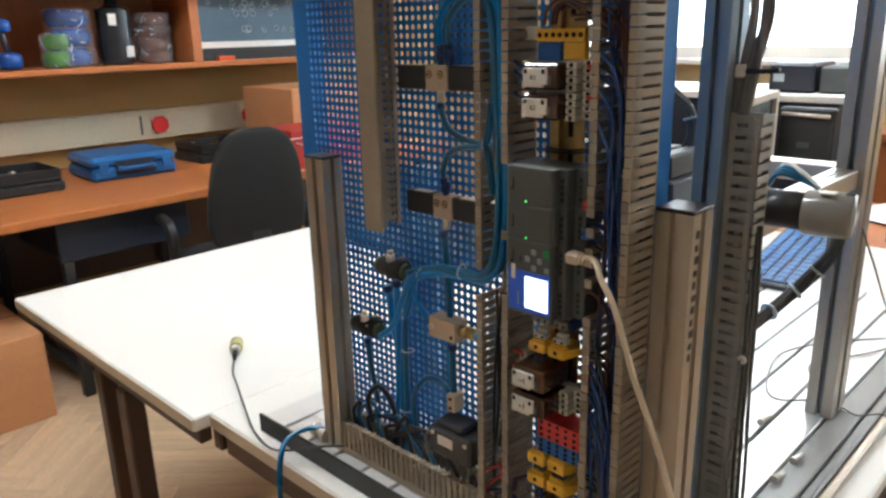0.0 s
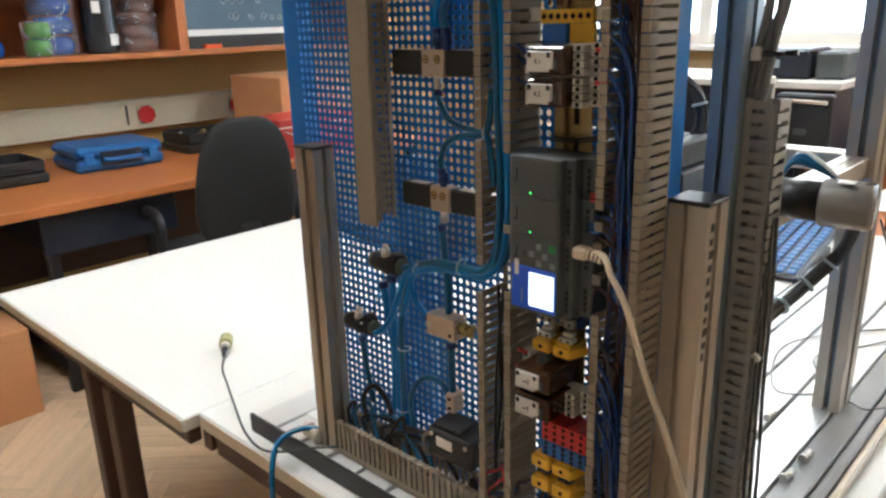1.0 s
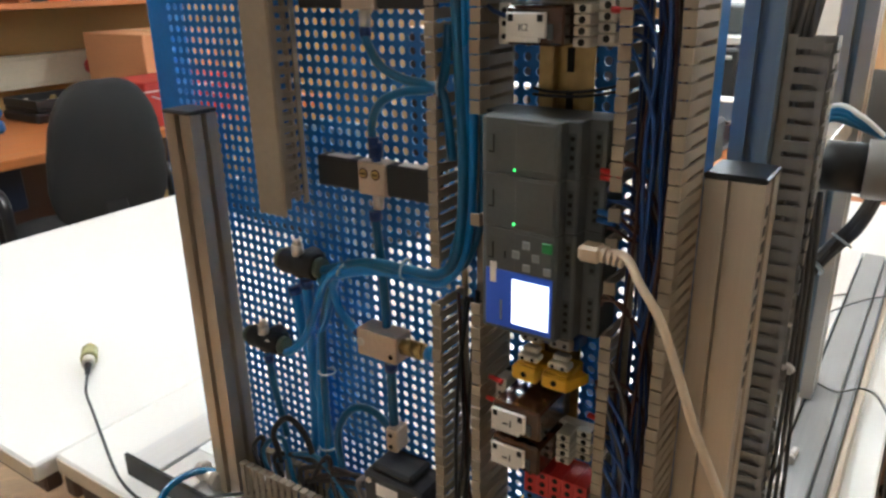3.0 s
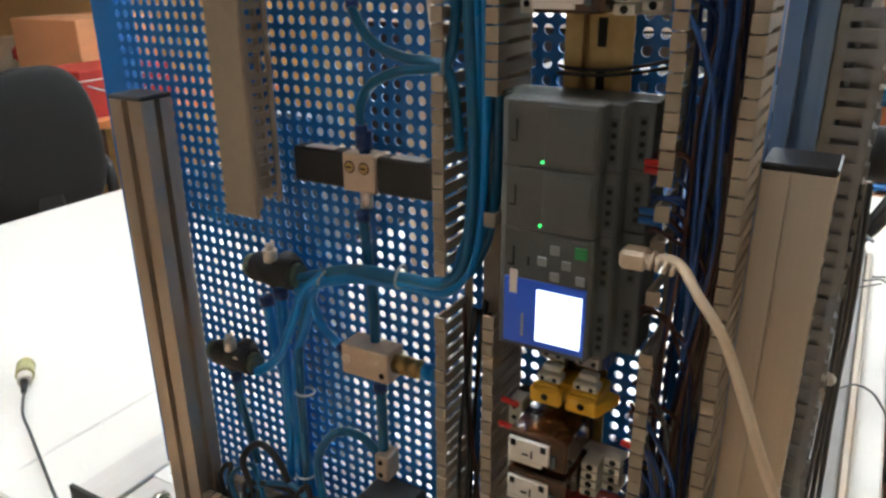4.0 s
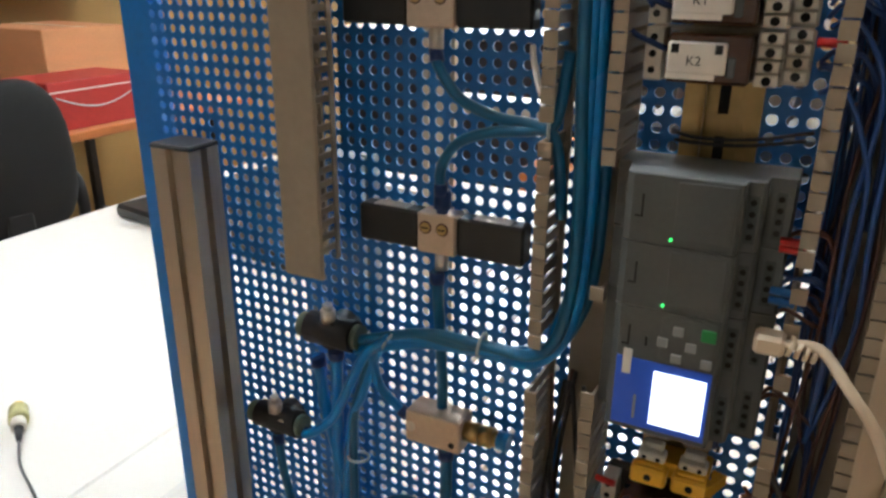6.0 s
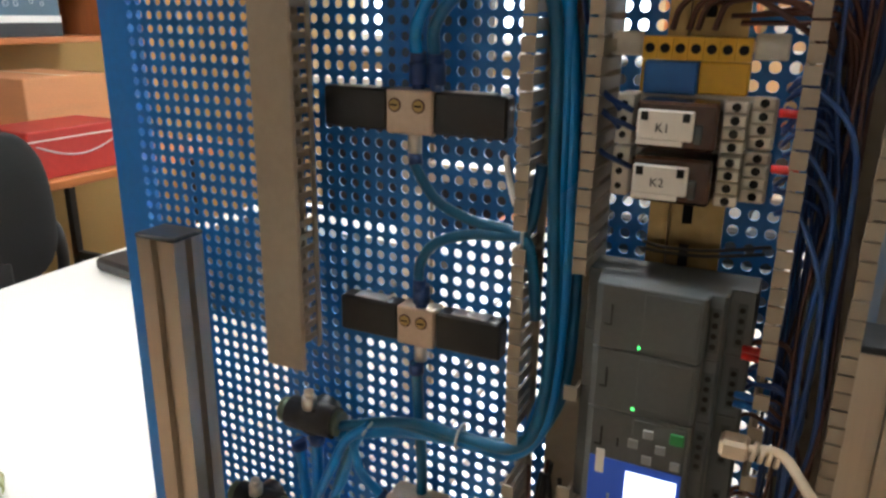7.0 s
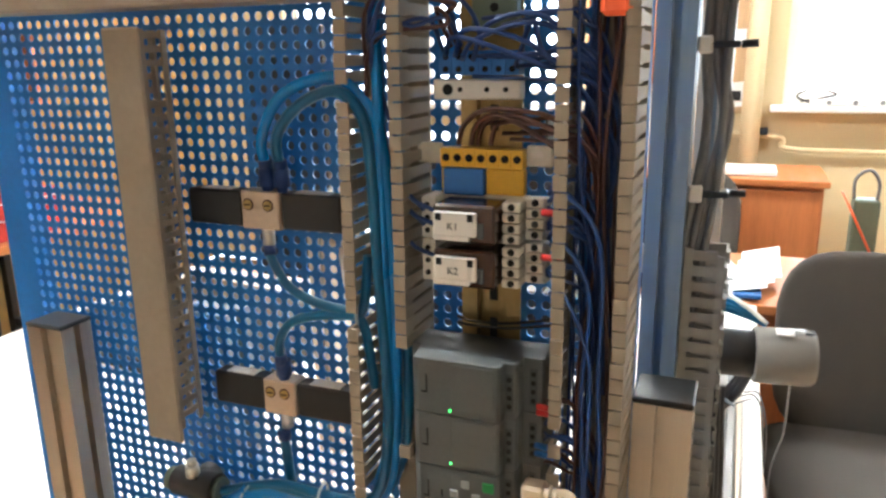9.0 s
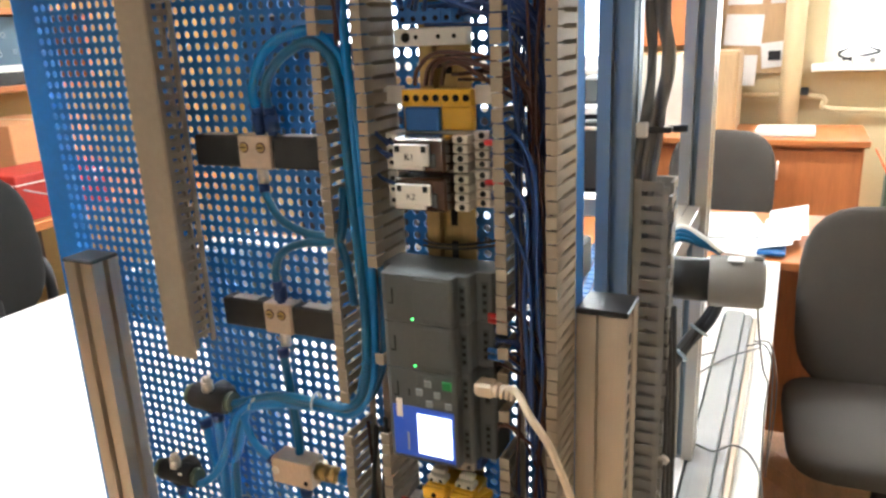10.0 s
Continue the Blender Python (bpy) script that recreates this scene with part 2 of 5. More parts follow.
def solid(name, b, material, label, category, group="", kind=""):
    """A thing that is one mesh."""
    return tagged(part(name, b, material, None), label, category, group, kind)


def shift(x, y, z):
    return Matrix.Translation((x, y, z))

# ---- room ----
XW, YW, XB, YB, ZC = 4.6, 3.9, -2.2, -2.6, 2.9
solid("floor", B().box(XB, XW, YB, YW, -0.12, -0.008), "joint", "dark bed under the oak parquet blocks", "floor", kind="structure")
floor = bpy.data.objects["floor"]
solid("wall_bench", B().box(XB - 0.2, XW + 0.25, YW, YW + 0.2, 0, ZC), "wall", "ochre painted wall behind the workbench", "wall", kind="structure")
solid("wall_back", B().box(XB - 0.2, XB, YB, YW, 0, ZC), "plaster_dull", "plain cream painted wall", "wall", kind="structure")
solid("wall_side", B().box(XB - 0.2, XW + 0.25, YB - 0.2, YB, 0, ZC), "plaster_dull", "plain cream painted wall", "wall", kind="structure")
solid("ceiling", B().box(XB - 0.2, XW + 0.25, YB - 0.2, YW + 0.2, ZC, ZC + 0.15), "plaster", "plain white painted ceiling", "ceiling", kind="structure")
SILL, HEAD = 1.145, 2.5
WINDOWS = ((1.2, 3.2), (-1.9, 0.12))
ww = B().box(XW, XW + 0.25, YB, YW, 0, SILL).box(XW, XW + 0.25, YB, YW, HEAD, ZC)
for a, b in ((YB, -1.9), (0.12, 1.2), (3.2, YW)):
    ww.box(XW, XW + 0.25, a, b, SILL, HEAD)
solid("wall_window", ww, "cream", "cream painted wall with two wide windows", "wall", kind="structure")
for i, (a, b) in enumerate(WINDOWS):
    w = thing(f"window_{i + 1}", (XW, (a + b) / 2, SILL), "wide white window letting in bright daylight", "window", kind="structure")
    fr = B()
    for y0, y1 in ((a, a + 0.06), ((a + b) / 2 - 0.04, (a + b) / 2 + 0.04), (b - 0.06, b)):
        fr.box(XW + 0.08, XW + 0.14, y0, y1, SILL + 0.004, HEAD - 0.004, 0.004)
    fr.box(XW + 0.084, XW + 0.136, a + 0.002, b - 0.002, SILL + 0.002, SILL + 0.07).box(XW + 0.084, XW + 0.136, a + 0.002, b - 0.002, HEAD - 0.07, HEAD - 0.002)
    part("window_frame", fr, "white", w)
    part("window_sill", B().box(XW - 0.14, XW + 0.07, a - 0.06, b + 0.06, SILL - 0.03, SILL + 0.003, 0.006), "white", w)
    for y0, y1 in ((a + 0.06, (a + b) / 2 - 0.04), ((a + b) / 2 + 0.04, b - 0.06)):
        g = part("pane", B().box(XW + 0.106, XW + 0.112, y0, y1, SILL + 0.07, HEAD - 0.07), "glass", w)
        g.visible_shadow = False


def ceiling_light(x, y, tubes=(-0.055, 0.055)):
    t = thing("ceiling_light", (x, y, ZC), "long white fluorescent ceiling light" + (" with two tubes" if len(tubes) > 1 else " with a single tube"), "lamp", "fluorescent ceiling lights")
    part("housing", B().box(x - 0.12, x + 0.12, y - 0.62, y + 0.62, ZC - 0.05, ZC - 0.002, 0.01), "white", t)
    for d in tubes:
        part("tube", B().cyl((x + d, y - 0.58, ZC - 0.075), (x + d, y + 0.58, ZC - 0.075), 0.016, 10), "glow", t)
    return t


for x, y in ((0.5, 1.7), (3.3, 1.3), (3.3, -1.2)):
    ceiling_light(x, y)
solid("backdrop", B().box(7.5, 7.52, -8.0, 10.0, -1.0, 7.0), "haze", "overcast bright sky beyond the windows", "sky", kind="structure")

# ---- tables under the station ----
TZ = 0.75


def table(name, x0, x1, y0, y1, legs, label, inset):
    t = thing(name, (x0, y0, 0), label, "table", "white work tables")
    top = part("tabletop", B().box(x0, x1, y0, y1, TZ - 0.026, TZ, 0.003), "laminate", t)
    part("edge_band", B().box(x0 - 0.002, x0 - 0.0002, y0 + 0.004, y1 - 0.004, TZ - 0.024, TZ - 0.003), "edge", top, "bare tan edge band")
    part("apron", B().box(x0 + inset, x0 + 0.046, y0 + 0.03, y1 - 0.03, TZ - 0.07, TZ - 0.026, 0.003), "brown", t)
    part("apron", B().box(x1 - 0.06, x1 - 0.03, y0 + 0.03, y1 - 0.03, TZ - 0.08, TZ - 0.026, 0.003), "brown", t)
    part("apron", B().box(x0 + 0.046, x1 - 0.06, y0 + 0.006, y0 + 0.03, TZ - 0.085, TZ - 0.027, 0.003), "brown", t)
    part("apron", B().box(x0 + 0.046, x1 - 0.06, y1 - 0.03, y1 - 0.006, TZ - 0.085, TZ - 0.027, 0.003), "brown", t)
    for x, y in legs:
        part("leg", B().box(x - 0.021, x + 0.021, y - 0.021, y + 0.021, 0, TZ - 0.0855, 0.004), "brown", t)
    return t


table("work_table", 0.518, 2.1, 1.112, 2.0, ((0.565, 1.49), (0.676, 1.93), (2.03, 1.19), (2.03, 1.92)), "white laminate table on brown steel legs, mostly bare", 0.022)
table("work_table", 0.547, 2.28, 0.236, 1.1116, ((1.0, 0.30), (1.0, 1.04), (2.2, 0.30), (2.2, 1.04)), "white laminate table on brown steel legs carrying the training station", 0.008)

# ---- aluminium slotted plate ----
PZ = 0.771
plate = thing("slotted_plate", station((0.43, 0.742, 0.752)), "silver aluminium T-slot base plate of the training station", "base plate")
n_strip = 11
pitch = (0.741 - 0.25) / n_strip
strip_mesh = S().box(0.4315, 1.34, 0.25 + 0.0022, 0.25 + pitch - 0.0022, 0.756, PZ, 0.0008).data("strip", M["alu_flat"])
for i in range(n_strip):
    s = part("strip", strip_mesh, None, plate)
    s.location.y = U * pitch * i
part("core", S().box(0.433, 1.338, 0.251, 0.74, 0.7505, 0.762), "void", plate)
part("front_edge", S().box(0.4275, 0.4313, 0.2015, 0.743, 0.7505, 0.773, 0.0006), "black", plate, "black end strip")
part("side_border", S().box(0.4325, 1.34, 0.2225, 0.2495, 0.7505, 0.7695, 0.001), "alu_grey", plate)
part("side_trim", S().box(0.4325, 1.34, 0.2105, 0.222, 0.7505, 0.7655, 0.002), "alu_grey", plate)
part("side_lip", S().box(0.4325, 1.34, 0.2015, 0.21, 0.7505, 0.761, 0.002), "alu", plate)


# ---- profile posts ----
def profile(parent, name, x0, x1, y0, y1, z0, z1, material, groove="void", sides="xy"):
    """A slotted aluminium extrusion: four corner bars with a recessed web, so that the grooves are real."""
    w, d = x1 - x0, y1 - y0
    g, k = 0.11, 0.2
    side = [(-0.5, -0.5), (-g, -0.5), (-g, -0.5 + k), (g, -0.5 + k), (g, -0.5)]
    ring4 = []
    for q in range(4):
        for a, b in side:
            for _ in range(q):
                a, b = -b, a
            ring4.append((x0 + w * (a + 0.5), y0 + d * (b + 0.5)))
    n = len(ring4)
    b = S().add([(x, y, z) for z in (z0, z1) for x, y in ring4], [(i, (i + 1) % n, n + (i + 1) % n, n + i) for i in range(n)] + [tuple(range(n))[::-1], tuple(range(n, 2 * n))])
    p = part(name, b, material, parent)
    c, e = x0 + w / 2, y0 + d / 2
    part("groove_liner", S().box(x0 + 0.17 * w, x0 + 0.198 * w, e - 0.1 * d, e + 0.1 * d, z0 + 0.0005, z1 - 0.0005), groove, p)
    part("groove_liner", S().box(c - 0.1 * w, c + 0.1 * w, y0 + 0.17 * d, y0 + 0.198 * d, z0 + 0.0005, z1 - 0.0005), groove, p)
    return p


post_a = thing("profile_post", station((0.458, 0.62, PZ)), "short silver slotted aluminium post with black end cap", "post", "panel posts")
profile(post_a, "extrusion", 0.443, 0.4655, 0.6055, 0.6335, PZ, 1.0865, "alu", "alu")
part("end_cap", S().box(0.4422, 0.4662, 0.6048, 0.634, 1.0867, 1.0895, 0.0008), "black", post_a)
post_b = thing("profile_post", station((0.487, 0.26, PZ)), "short silver slotted aluminium post with black end cap", "post", "panel posts")
profile(post_b, "extrusion", 0.474, 0.5035, 0.2445, 0.272, PZ, 1.0815, "alu", "alu")
part("end_cap", S().box(0.4735, 0.504, 0.244, 0.2725, 1.0817, 1.0847, 0.0008), "black", post_b)
col = thing("profile_column", station((0.53, 0.27, PZ)), "tall blue-grey slotted aluminium column", "post")
profile(col, "extrusion", 0.537, 0.566, 0.2577, 0.2778, PZ, 1.52, "alu_dark", "alu_dark")
far = thing("profile_column", station((0.86, 0.26, PZ)), "tall silver slotted aluminium column of the back frame", "post")
profile(far, "extrusion", 0.855, 0.898, 0.245, 0.273, PZ, 1.52, "alu", "alu_dark")
rail_f = thing("frame_rail", station((0.7, 0.26, 1.05)), "silver aluminium cross rail joining two columns", "rail")
part("rail_bar", S().box(0.5665, 0.854, 0.25, 0.262, 1.036, 1.056, 0.001).box(0.5665, 0.854, 0.2625, 0.275, 1.036, 1.056, 0.001), "alu", rail_f)
part("groove", S().box(0.567, 0.853, 0.253, 0.272, 1.039, 1.053), "alu_dark", rail_f)
rail_g = thing("frame_rail", station((0.85, 0.4, 1.05)), "silver aluminium cross rail of the back frame", "rail")
part("rail_bar", S().box(0.862, 0.89, 0.2735, 0.66, 1.036, 1.056, 0.0015), "alu", rail_g)
far2 = thing("profile_column", station((0.86, 0.67, PZ)), "tall silver slotted aluminium column of the back frame", "post")
profile(far2, "extrusion", 0.855, 0.898, 0.661, 0.69, PZ, 1.2, "alu", "alu_dark")

# ---- perforated panel ----
PX, PT = 0.474, 0.0012
PIT, HR = 0.00735, 0.00238
panel = thing("mounting_panel", station((PX, 0.476, 0.79)), "blue painted perforated steel mounting panel", "panel")
Y0, NY = 0.2825, 51
Z0, NZ = 0.806, 72
ring = [(math.cos(2 * math.pi * k / 16), math.sin(2 * math.pi * k / 16)) for k in range(16)]
square = [tuple(w / max(abs(c), abs(s)) for w in (c, s)) for c, s in ring]
verts, faces = [], []
for j in range(NZ):
    for i in range(NY):
        cy, cz, k = Y0 + (i + 0.5) * PIT, Z0 + (j + 0.5) * PIT, len(verts)
        for x, r, shape in ((PX, PIT / 2, square), (PX, HR, ring), (PX + PT, HR, ring), (PX + PT, PIT / 2, square)):
            verts += [(x, cy + r * c, cz + r * s) for c, s in shape]
        for q in range(16):
            q2 = (q + 1) % 16
            for a in (0, 16, 32):
                faces.append((k + a + q, k + a + 16 + q, k + a + 16 + q2, k + a + q2))
seen_at, uniq, remap = {}, [], []
for p in verts:
    key = tuple(round(w, 6) for w in p)
    if key not in seen_at:
        seen_at[key] = len(uniq)
        uniq.append(p)
    remap.append(seen_at[key])
sheet = S().add(uniq, [tuple(remap[k] for k in face) for face in faces])
YE, ZE = Y0 + NY * PIT, Z0 + NZ * PIT
part("perforated_sheet", sheet, "blue", panel)
part("border", S().box(PX, PX + PT, YE, 0.678, 0.79, ZE + 0.012).box(PX, PX + PT, 0.2735, Y0, 0.79, ZE + 0.012).box(PX, PX + PT, Y0, YE, 0.79, Z0).box(PX, PX + PT, Y0, YE, ZE, ZE + 0.012), "blue", panel)
part("side_flange", S().box(PX + PT, PX + 0.0185, 0.2735, 0.2747, 0.79, ZE + 0.012), "blue", panel)
part("side_flange", S().box(PX + PT, PX + 0.03, 0.6768, 0.678, 0.79, ZE + 0.012), "blue", panel)
for z in (0.782,):
    part("foot", S().box(PX - 0.002, PX + 0.03, 0.31, 0.36, PZ, 0.79, 0.001).box(PX - 0.002, PX + 0.03, 0.53, 0.58, PZ, 0.79, 0.001), "black", panel)
# what stands behind the panel and shows through its holes
rp = thing("profile_column", station((0.575, 0.6, PZ)), "grey slotted aluminium support standing close behind the panel", "post")
profile(rp, "extrusion", 0.56, 0.59, 0.577, 0.624, PZ, 1.06, "alu_dark", "alu_dark")
rear = thing("junction_box", station((0.52, 0.48, 1.168)), "dark junction box mounted behind the perforated panel", "box")
part("body", S().box(0.508, 0.535, 0.455, 0.506, 1.168, 1.264, 0.003), "black", rear)
part("lid", S().box(0.505, 0.5078, 0.454, 0.507, 1.167, 1.265, 0.001), "slate2", rear)
bracket_b = solid("rear_bracket", S().box(PX + 0.0015, 0.5045, 0.47, 0.49, 1.245, 1.249), "alu_dark", "grey bracket holding the rear box", "bracket")


# ---- slotted cable ducts ----
FP = 0.0073


def finger_mesh(sign, depth):
    """One duct finger at y = 0, z = 0, its lip turned inwards along sign."""
    b = S()
    x1, x0 = PX - 0.0015, PX - depth
    half = 0.0025 if depth > 0.033 else 0.0018
    b.box(x0, x1, 0, sign * 0.0013, 0.751 - half, 0.751 + half)
    b.box(x0 - 0.0007, x0 + 0.0009, 0, sign * 0.0058, 0.751 - 0.0032, 0.751 + 0.0032)
    b.box(x0, x0 + 0.009, 0, sign * 0.0014, 0.751 - 0.0032, 0.751 + 0.0032)
    return b.data("finger", M["beige"])


FINGERS = {}


def fingers(parent, y, sign, depth, zs):
    key = (sign, round(depth, 4))
    if key not in FINGERS:
        FINGERS[key] = finger_mesh(sign, depth)
    for z in zs:
        f = part("finger", FINGERS[key], None, parent)
        lean = random.uniform(-1, 1)
        f.location = (U * random.uniform(-0.0004, 0.0004), U * (y + 0.00025 * lean), U * (z - 0.751))


def zrange(spans):
    out, z = [], 0.812
    while z < 1.335:
        if any(a <= z <= b for a, b in spans):
            out.append(z)
        z += FP
    return out


def duct(y0, y1, left, right, depth=0.034, z0=0.812, z1=1.335, label=""):
    d = thing("cable_duct", station((PX, (y0 + y1) / 2, z0)), label, "cable duct", "slotted cable ducts")
    for a, b in ((y0, y1 - 0.0105), (y1 - 0.0035, y1)):
        part("base_strip", S().box(PX - 0.0024, PX - 0.0003, a, b, z0, z1), "beige", d)
    fingers(d, y1, -1, depth, zrange(left))
    fingers(d, y0, 1, depth, zrange(right))
    return d


duct_air = duct(0.3745, 0.4068, [(0.80, 0.999), (1.02, 1.117), (1.123, 1.226), (1.232, 1.4)], [(0.80, 1.004), (1.047, 1.06), (1.108, 1.4)],
                label="open beige slotted cable duct filled with blue hoses")
duct_wire = duct(0.2725, 0.3052, [(0.80, 1.008), (1.025, 1.032), (1.048, 1.054), (1.066, 1.073), (1.08, 1.4)], [(0.80, 1.4)],
                 label="open beige slotted cable duct packed with wires")
duct_lid = duct(0.5305, 0.5415, [(1.033, 1.258)], [(1.033, 1.105), (1.118, 1.222), (1.24, 1.258)], depth=0.031, z0=1.0305, z1=1.26,
                label="closed beige slotted cable duct with flat lid")
part("lid", S().box(0.4395, 0.4425, 0.5182, 0.5428, 1.030, 1.2605, 0.0012), "beige", duct_lid)
part("side_strip", S().box(0.4427, 0.4560, 0.5295, 0.5304, 1.0305, 1.26).box(0.4685, PX - 0.0026, 0.5295, 0.5304, 1.0305, 1.26), "beige", duct_lid)
top_duct = thing("cable_duct", station((PX, 0.53, 1.27)), "closed beige horizontal cable duct with flat lid", "cable duct", "slotted cable ducts")
part("body", S().box(0.441, PX - 0.0004, 0.408, 0.676, 1.2705, 1.308, 0.001), "beige", top_duct)
part("lid", S().box(0.4365, 0.4405, 0.4075, 0.677, 1.2695, 1.309, 0.0012), "beige", top_duct)

low_duct = thing("cable_duct", station((0.45, 0.45, PZ)), "beige horizontal slotted cable duct along the panel's foot", "cable duct", "slotted cable ducts")
part("base", S().box(0.4445, 0.4715, 0.2745, 0.606, PZ + 0.0005, PZ + 0.003), "beige", low_duct)
ff = S().box(0.4435, 0.445, -0.0021, 0.0021, PZ + 0.003, 0.8075).box(0.4435, 0.4495, -0.0029, 0.0029, 0.8075, 0.8093).data("finger", M["beige"])
fb = S().box(0.4705, 0.472, -0.0021, 0.0021, PZ + 0.003, 0.8075).box(0.466, 0.472, -0.0029, 0.0029, 0.8075, 0.8093).data("finger", M["beige"])
y = 0.279
while y < 0.606:
    for me in (ff, fb):
        part("finger", me, None, low_duct).location.y = U * y
    y += FP
part("skirt", S().box(0.4433, 0.4452, 0.2745, 0.606, PZ + 0.0028, PZ + 0.009), "beige", low_duct)

side_duct = thing("cable_duct", station((0.57, 0.245, PZ)), "grey-beige slotted cable duct on the tall column, its upper end torn", "cable duct", "slotted cable ducts")
part("back", S().box(0.570, 0.5725, 0.2355, 0.2565, PZ, 1.14), "duct_grey", side_duct)
part("side_wall", S().box(0.549, 0.570, 0.2557, 0.2572, PZ, 1.142), "duct_grey", side_duct)
za, zb = PZ + 0.002, 1.142
face = S().box(0.5475, 0.549, 0.2525, 0.2572, za, zb).box(0.5475, 0.549, 0.2365, 0.2402, za, zb - 0.004)
part("face_margin", face, "duct_grey", side_duct)
bar = S().box(0.5476, 0.5489, 0.2402, 0.2525, 0.751 - 0.0029, 0.751 + 0.0029).data("slat", M["duct_grey"])
fin = S().box(0.549, 0.570, 0.2355, 0.2367, 0.751 - 0.0027, 0.751 + 0.0027).box(0.5475, 0.5545, 0.2345, 0.2354, 0.751 - 0.0034, 0.751 + 0.0034).data("finger", M["duct_grey"])
z = za + 0.004
while z < zb - 0.003:
    part("slat", bar, None, side_duct).location.z = U * (z - 0.751)
    f = part("finger", fin, None, side_duct)
    f.location.z = U * (z - 0.751)
    f.location.y = U * random.uniform(-0.0012, 0.0004)
    z += 0.0088

# ---- DIN rail and its devices ----
rail = thing("din_rail", station((PX, 0.341, 0.81)), "yellow chromated steel DIN rail with oblong holes", "mounting rail")
part("web", S().box(0.4705, 0.4722, 0.3335, 0.3485, 0.812, 1.285), "rail", rail)
for a, b, c in ((0.3262, 0.3335, 0.3335), (0.3485, 0.3558, 0.3485)):
    part("lip", S().box(0.4655, 0.4668, a, b, 0.812, 1.285).box(0.4655, 0.4722, c - 0.0006, c + 0.0006, 0.812, 1.285), "rail", rail)
for z in (1.133, 1.112, 1.216, 1.27, 0.99):
    part("slot", S().box(0.4699, 0.4706, 0.339, 0.343, z - 0.006, z + 0.006, 0.0015), "void", rail)


def holes(parent, xs, r=0.0016, material="void", name="screw"):
    for x, y, z in xs:
        part(name, S().cyl((x - 0.0004, y, z), (x + 0.002, y, z), r, 10), material, parent)


def text(parent, word, at, size, material):
    cu = bpy.data.curves.new("text", "FONT")
    cu.body, cu.size, cu.align_x, cu.align_y, cu.extrude = word, size, "CENTER", "CENTER", 0.0002
    cu.materials.append(M[material])
    ob = new("lettering", cu)
    ob.parent = parent
    top = parent
    while top.parent:
        top = top.parent
    ob.matrix_basis = Matrix.Translation(station(at)) @ pose(0, 0, 0, 90, 0, -90)
    if parent.parent is None:
        ob.matrix_parent_inverse = Matrix.Translation(-top.location)
    return ob


def relay(zc, word, out=0.0, steps=True):
    t = thing("relay", station((0.466, 0.34, zc - 0.01)), "plug-in relay in smoked amber case with white label on ivory socket" if steps else "plug-in relay in smoked amber case with white label", "relay", "plug-in relays")
    h = 0.0098
    base = S().box(0.459, 0.4655, 0.312 if steps else 0.3305, 0.3697, zc - h, zc + h, 0.0008)
    part("socket", base, "ivory" if steps else "black", t)
    for k in range(4 if steps else 0):
        zz = zc + h - 0.0025 - k * 0.0049
        st = part("terminal_step", S().box(0.4465, 0.4588, 0.3215, 0.3298, zz - 0.0021, zz + 0.0021, 0.0006), "ivory", t)
        part("screw", S().cyl((0.4463, 0.3255, zz), (0.4475, 0.3255, zz), 0.0017, 10), "void", st)
        st = part("terminal_step", S().box(0.4535, 0.4588, 0.3125, 0.3208, zz - 0.0008, zz + 0.0034, 0.0006), "ivory", t)
        part("screw", S().cyl((0.4533, 0.3165, zz + 0.0013), (0.4545, 0.3165, zz + 0.0013), 0.0017, 10), "void", st)
    lt = part("terminal_strip", S().box(0.4485, 0.4588, 0.3625, 0.3695, zc - h, zc + h, 0.0006), "ivory", t)
    for k in (-1, 0, 1):
        part("screw", S().cyl((0.4482, 0.3665, zc + k * 0.006), (0.4495, 0.3665, zc + k * 0.006), 0.0014, 8), "void", lt)
    part("case", S().box(0.4425 - out, 0.4588, 0.3305, 0.3598, zc - h + 0.001, zc + h - 0.001, 0.0012), "amber", t)
    tag = S().box(0.4402 - out, 0.4424 - out, 0.3385, 0.3588, zc - 0.0052, zc + 0.0058, 0.0005).box(0.4402 - out, 0.4424 - out, 0.342, 0.3588, zc - 0.0072, zc - 0.0052)
    lab = part("label_plate", tag, "white", t)
    for y, z in ((0.3562, 0.0035), (0.3412, 0.0035)):
        part("notch", S().box(0.4398 - out, 0.4404 - out, y - 0.0013, y + 0.0013, zc + z - 0.0016, zc + z + 0.0016), "void", lab)
    part("lever", S().box(0.4412 - out, 0.4424 - out, 0.3355, 0.3382, zc - 0.006, zc + 0.001, 0.0004), "slate", t)
    if word:
        text(lab, word, (0.44 - out, 0.3495, zc - 0.0008), 0.0062, "wire_k")
    else:
        part("mark", S().box(0.4397 - out, 0.4402 - out, 0.3465, 0.3472, zc - 0.003, zc + 0.001).box(0.4397 - out, 0.4402 - out, 0.3485, 0.3515, zc - 0.002, zc - 0.0012), "wire_k", lab)
    return t


for zc, word, out in ((1.1715, "K1", 0.004), (1.151, "K2", 0.004), (0.948, "", 0.015), (0.9265, "", 0.015)):
    relay(zc, word, out, zc != 0.948)


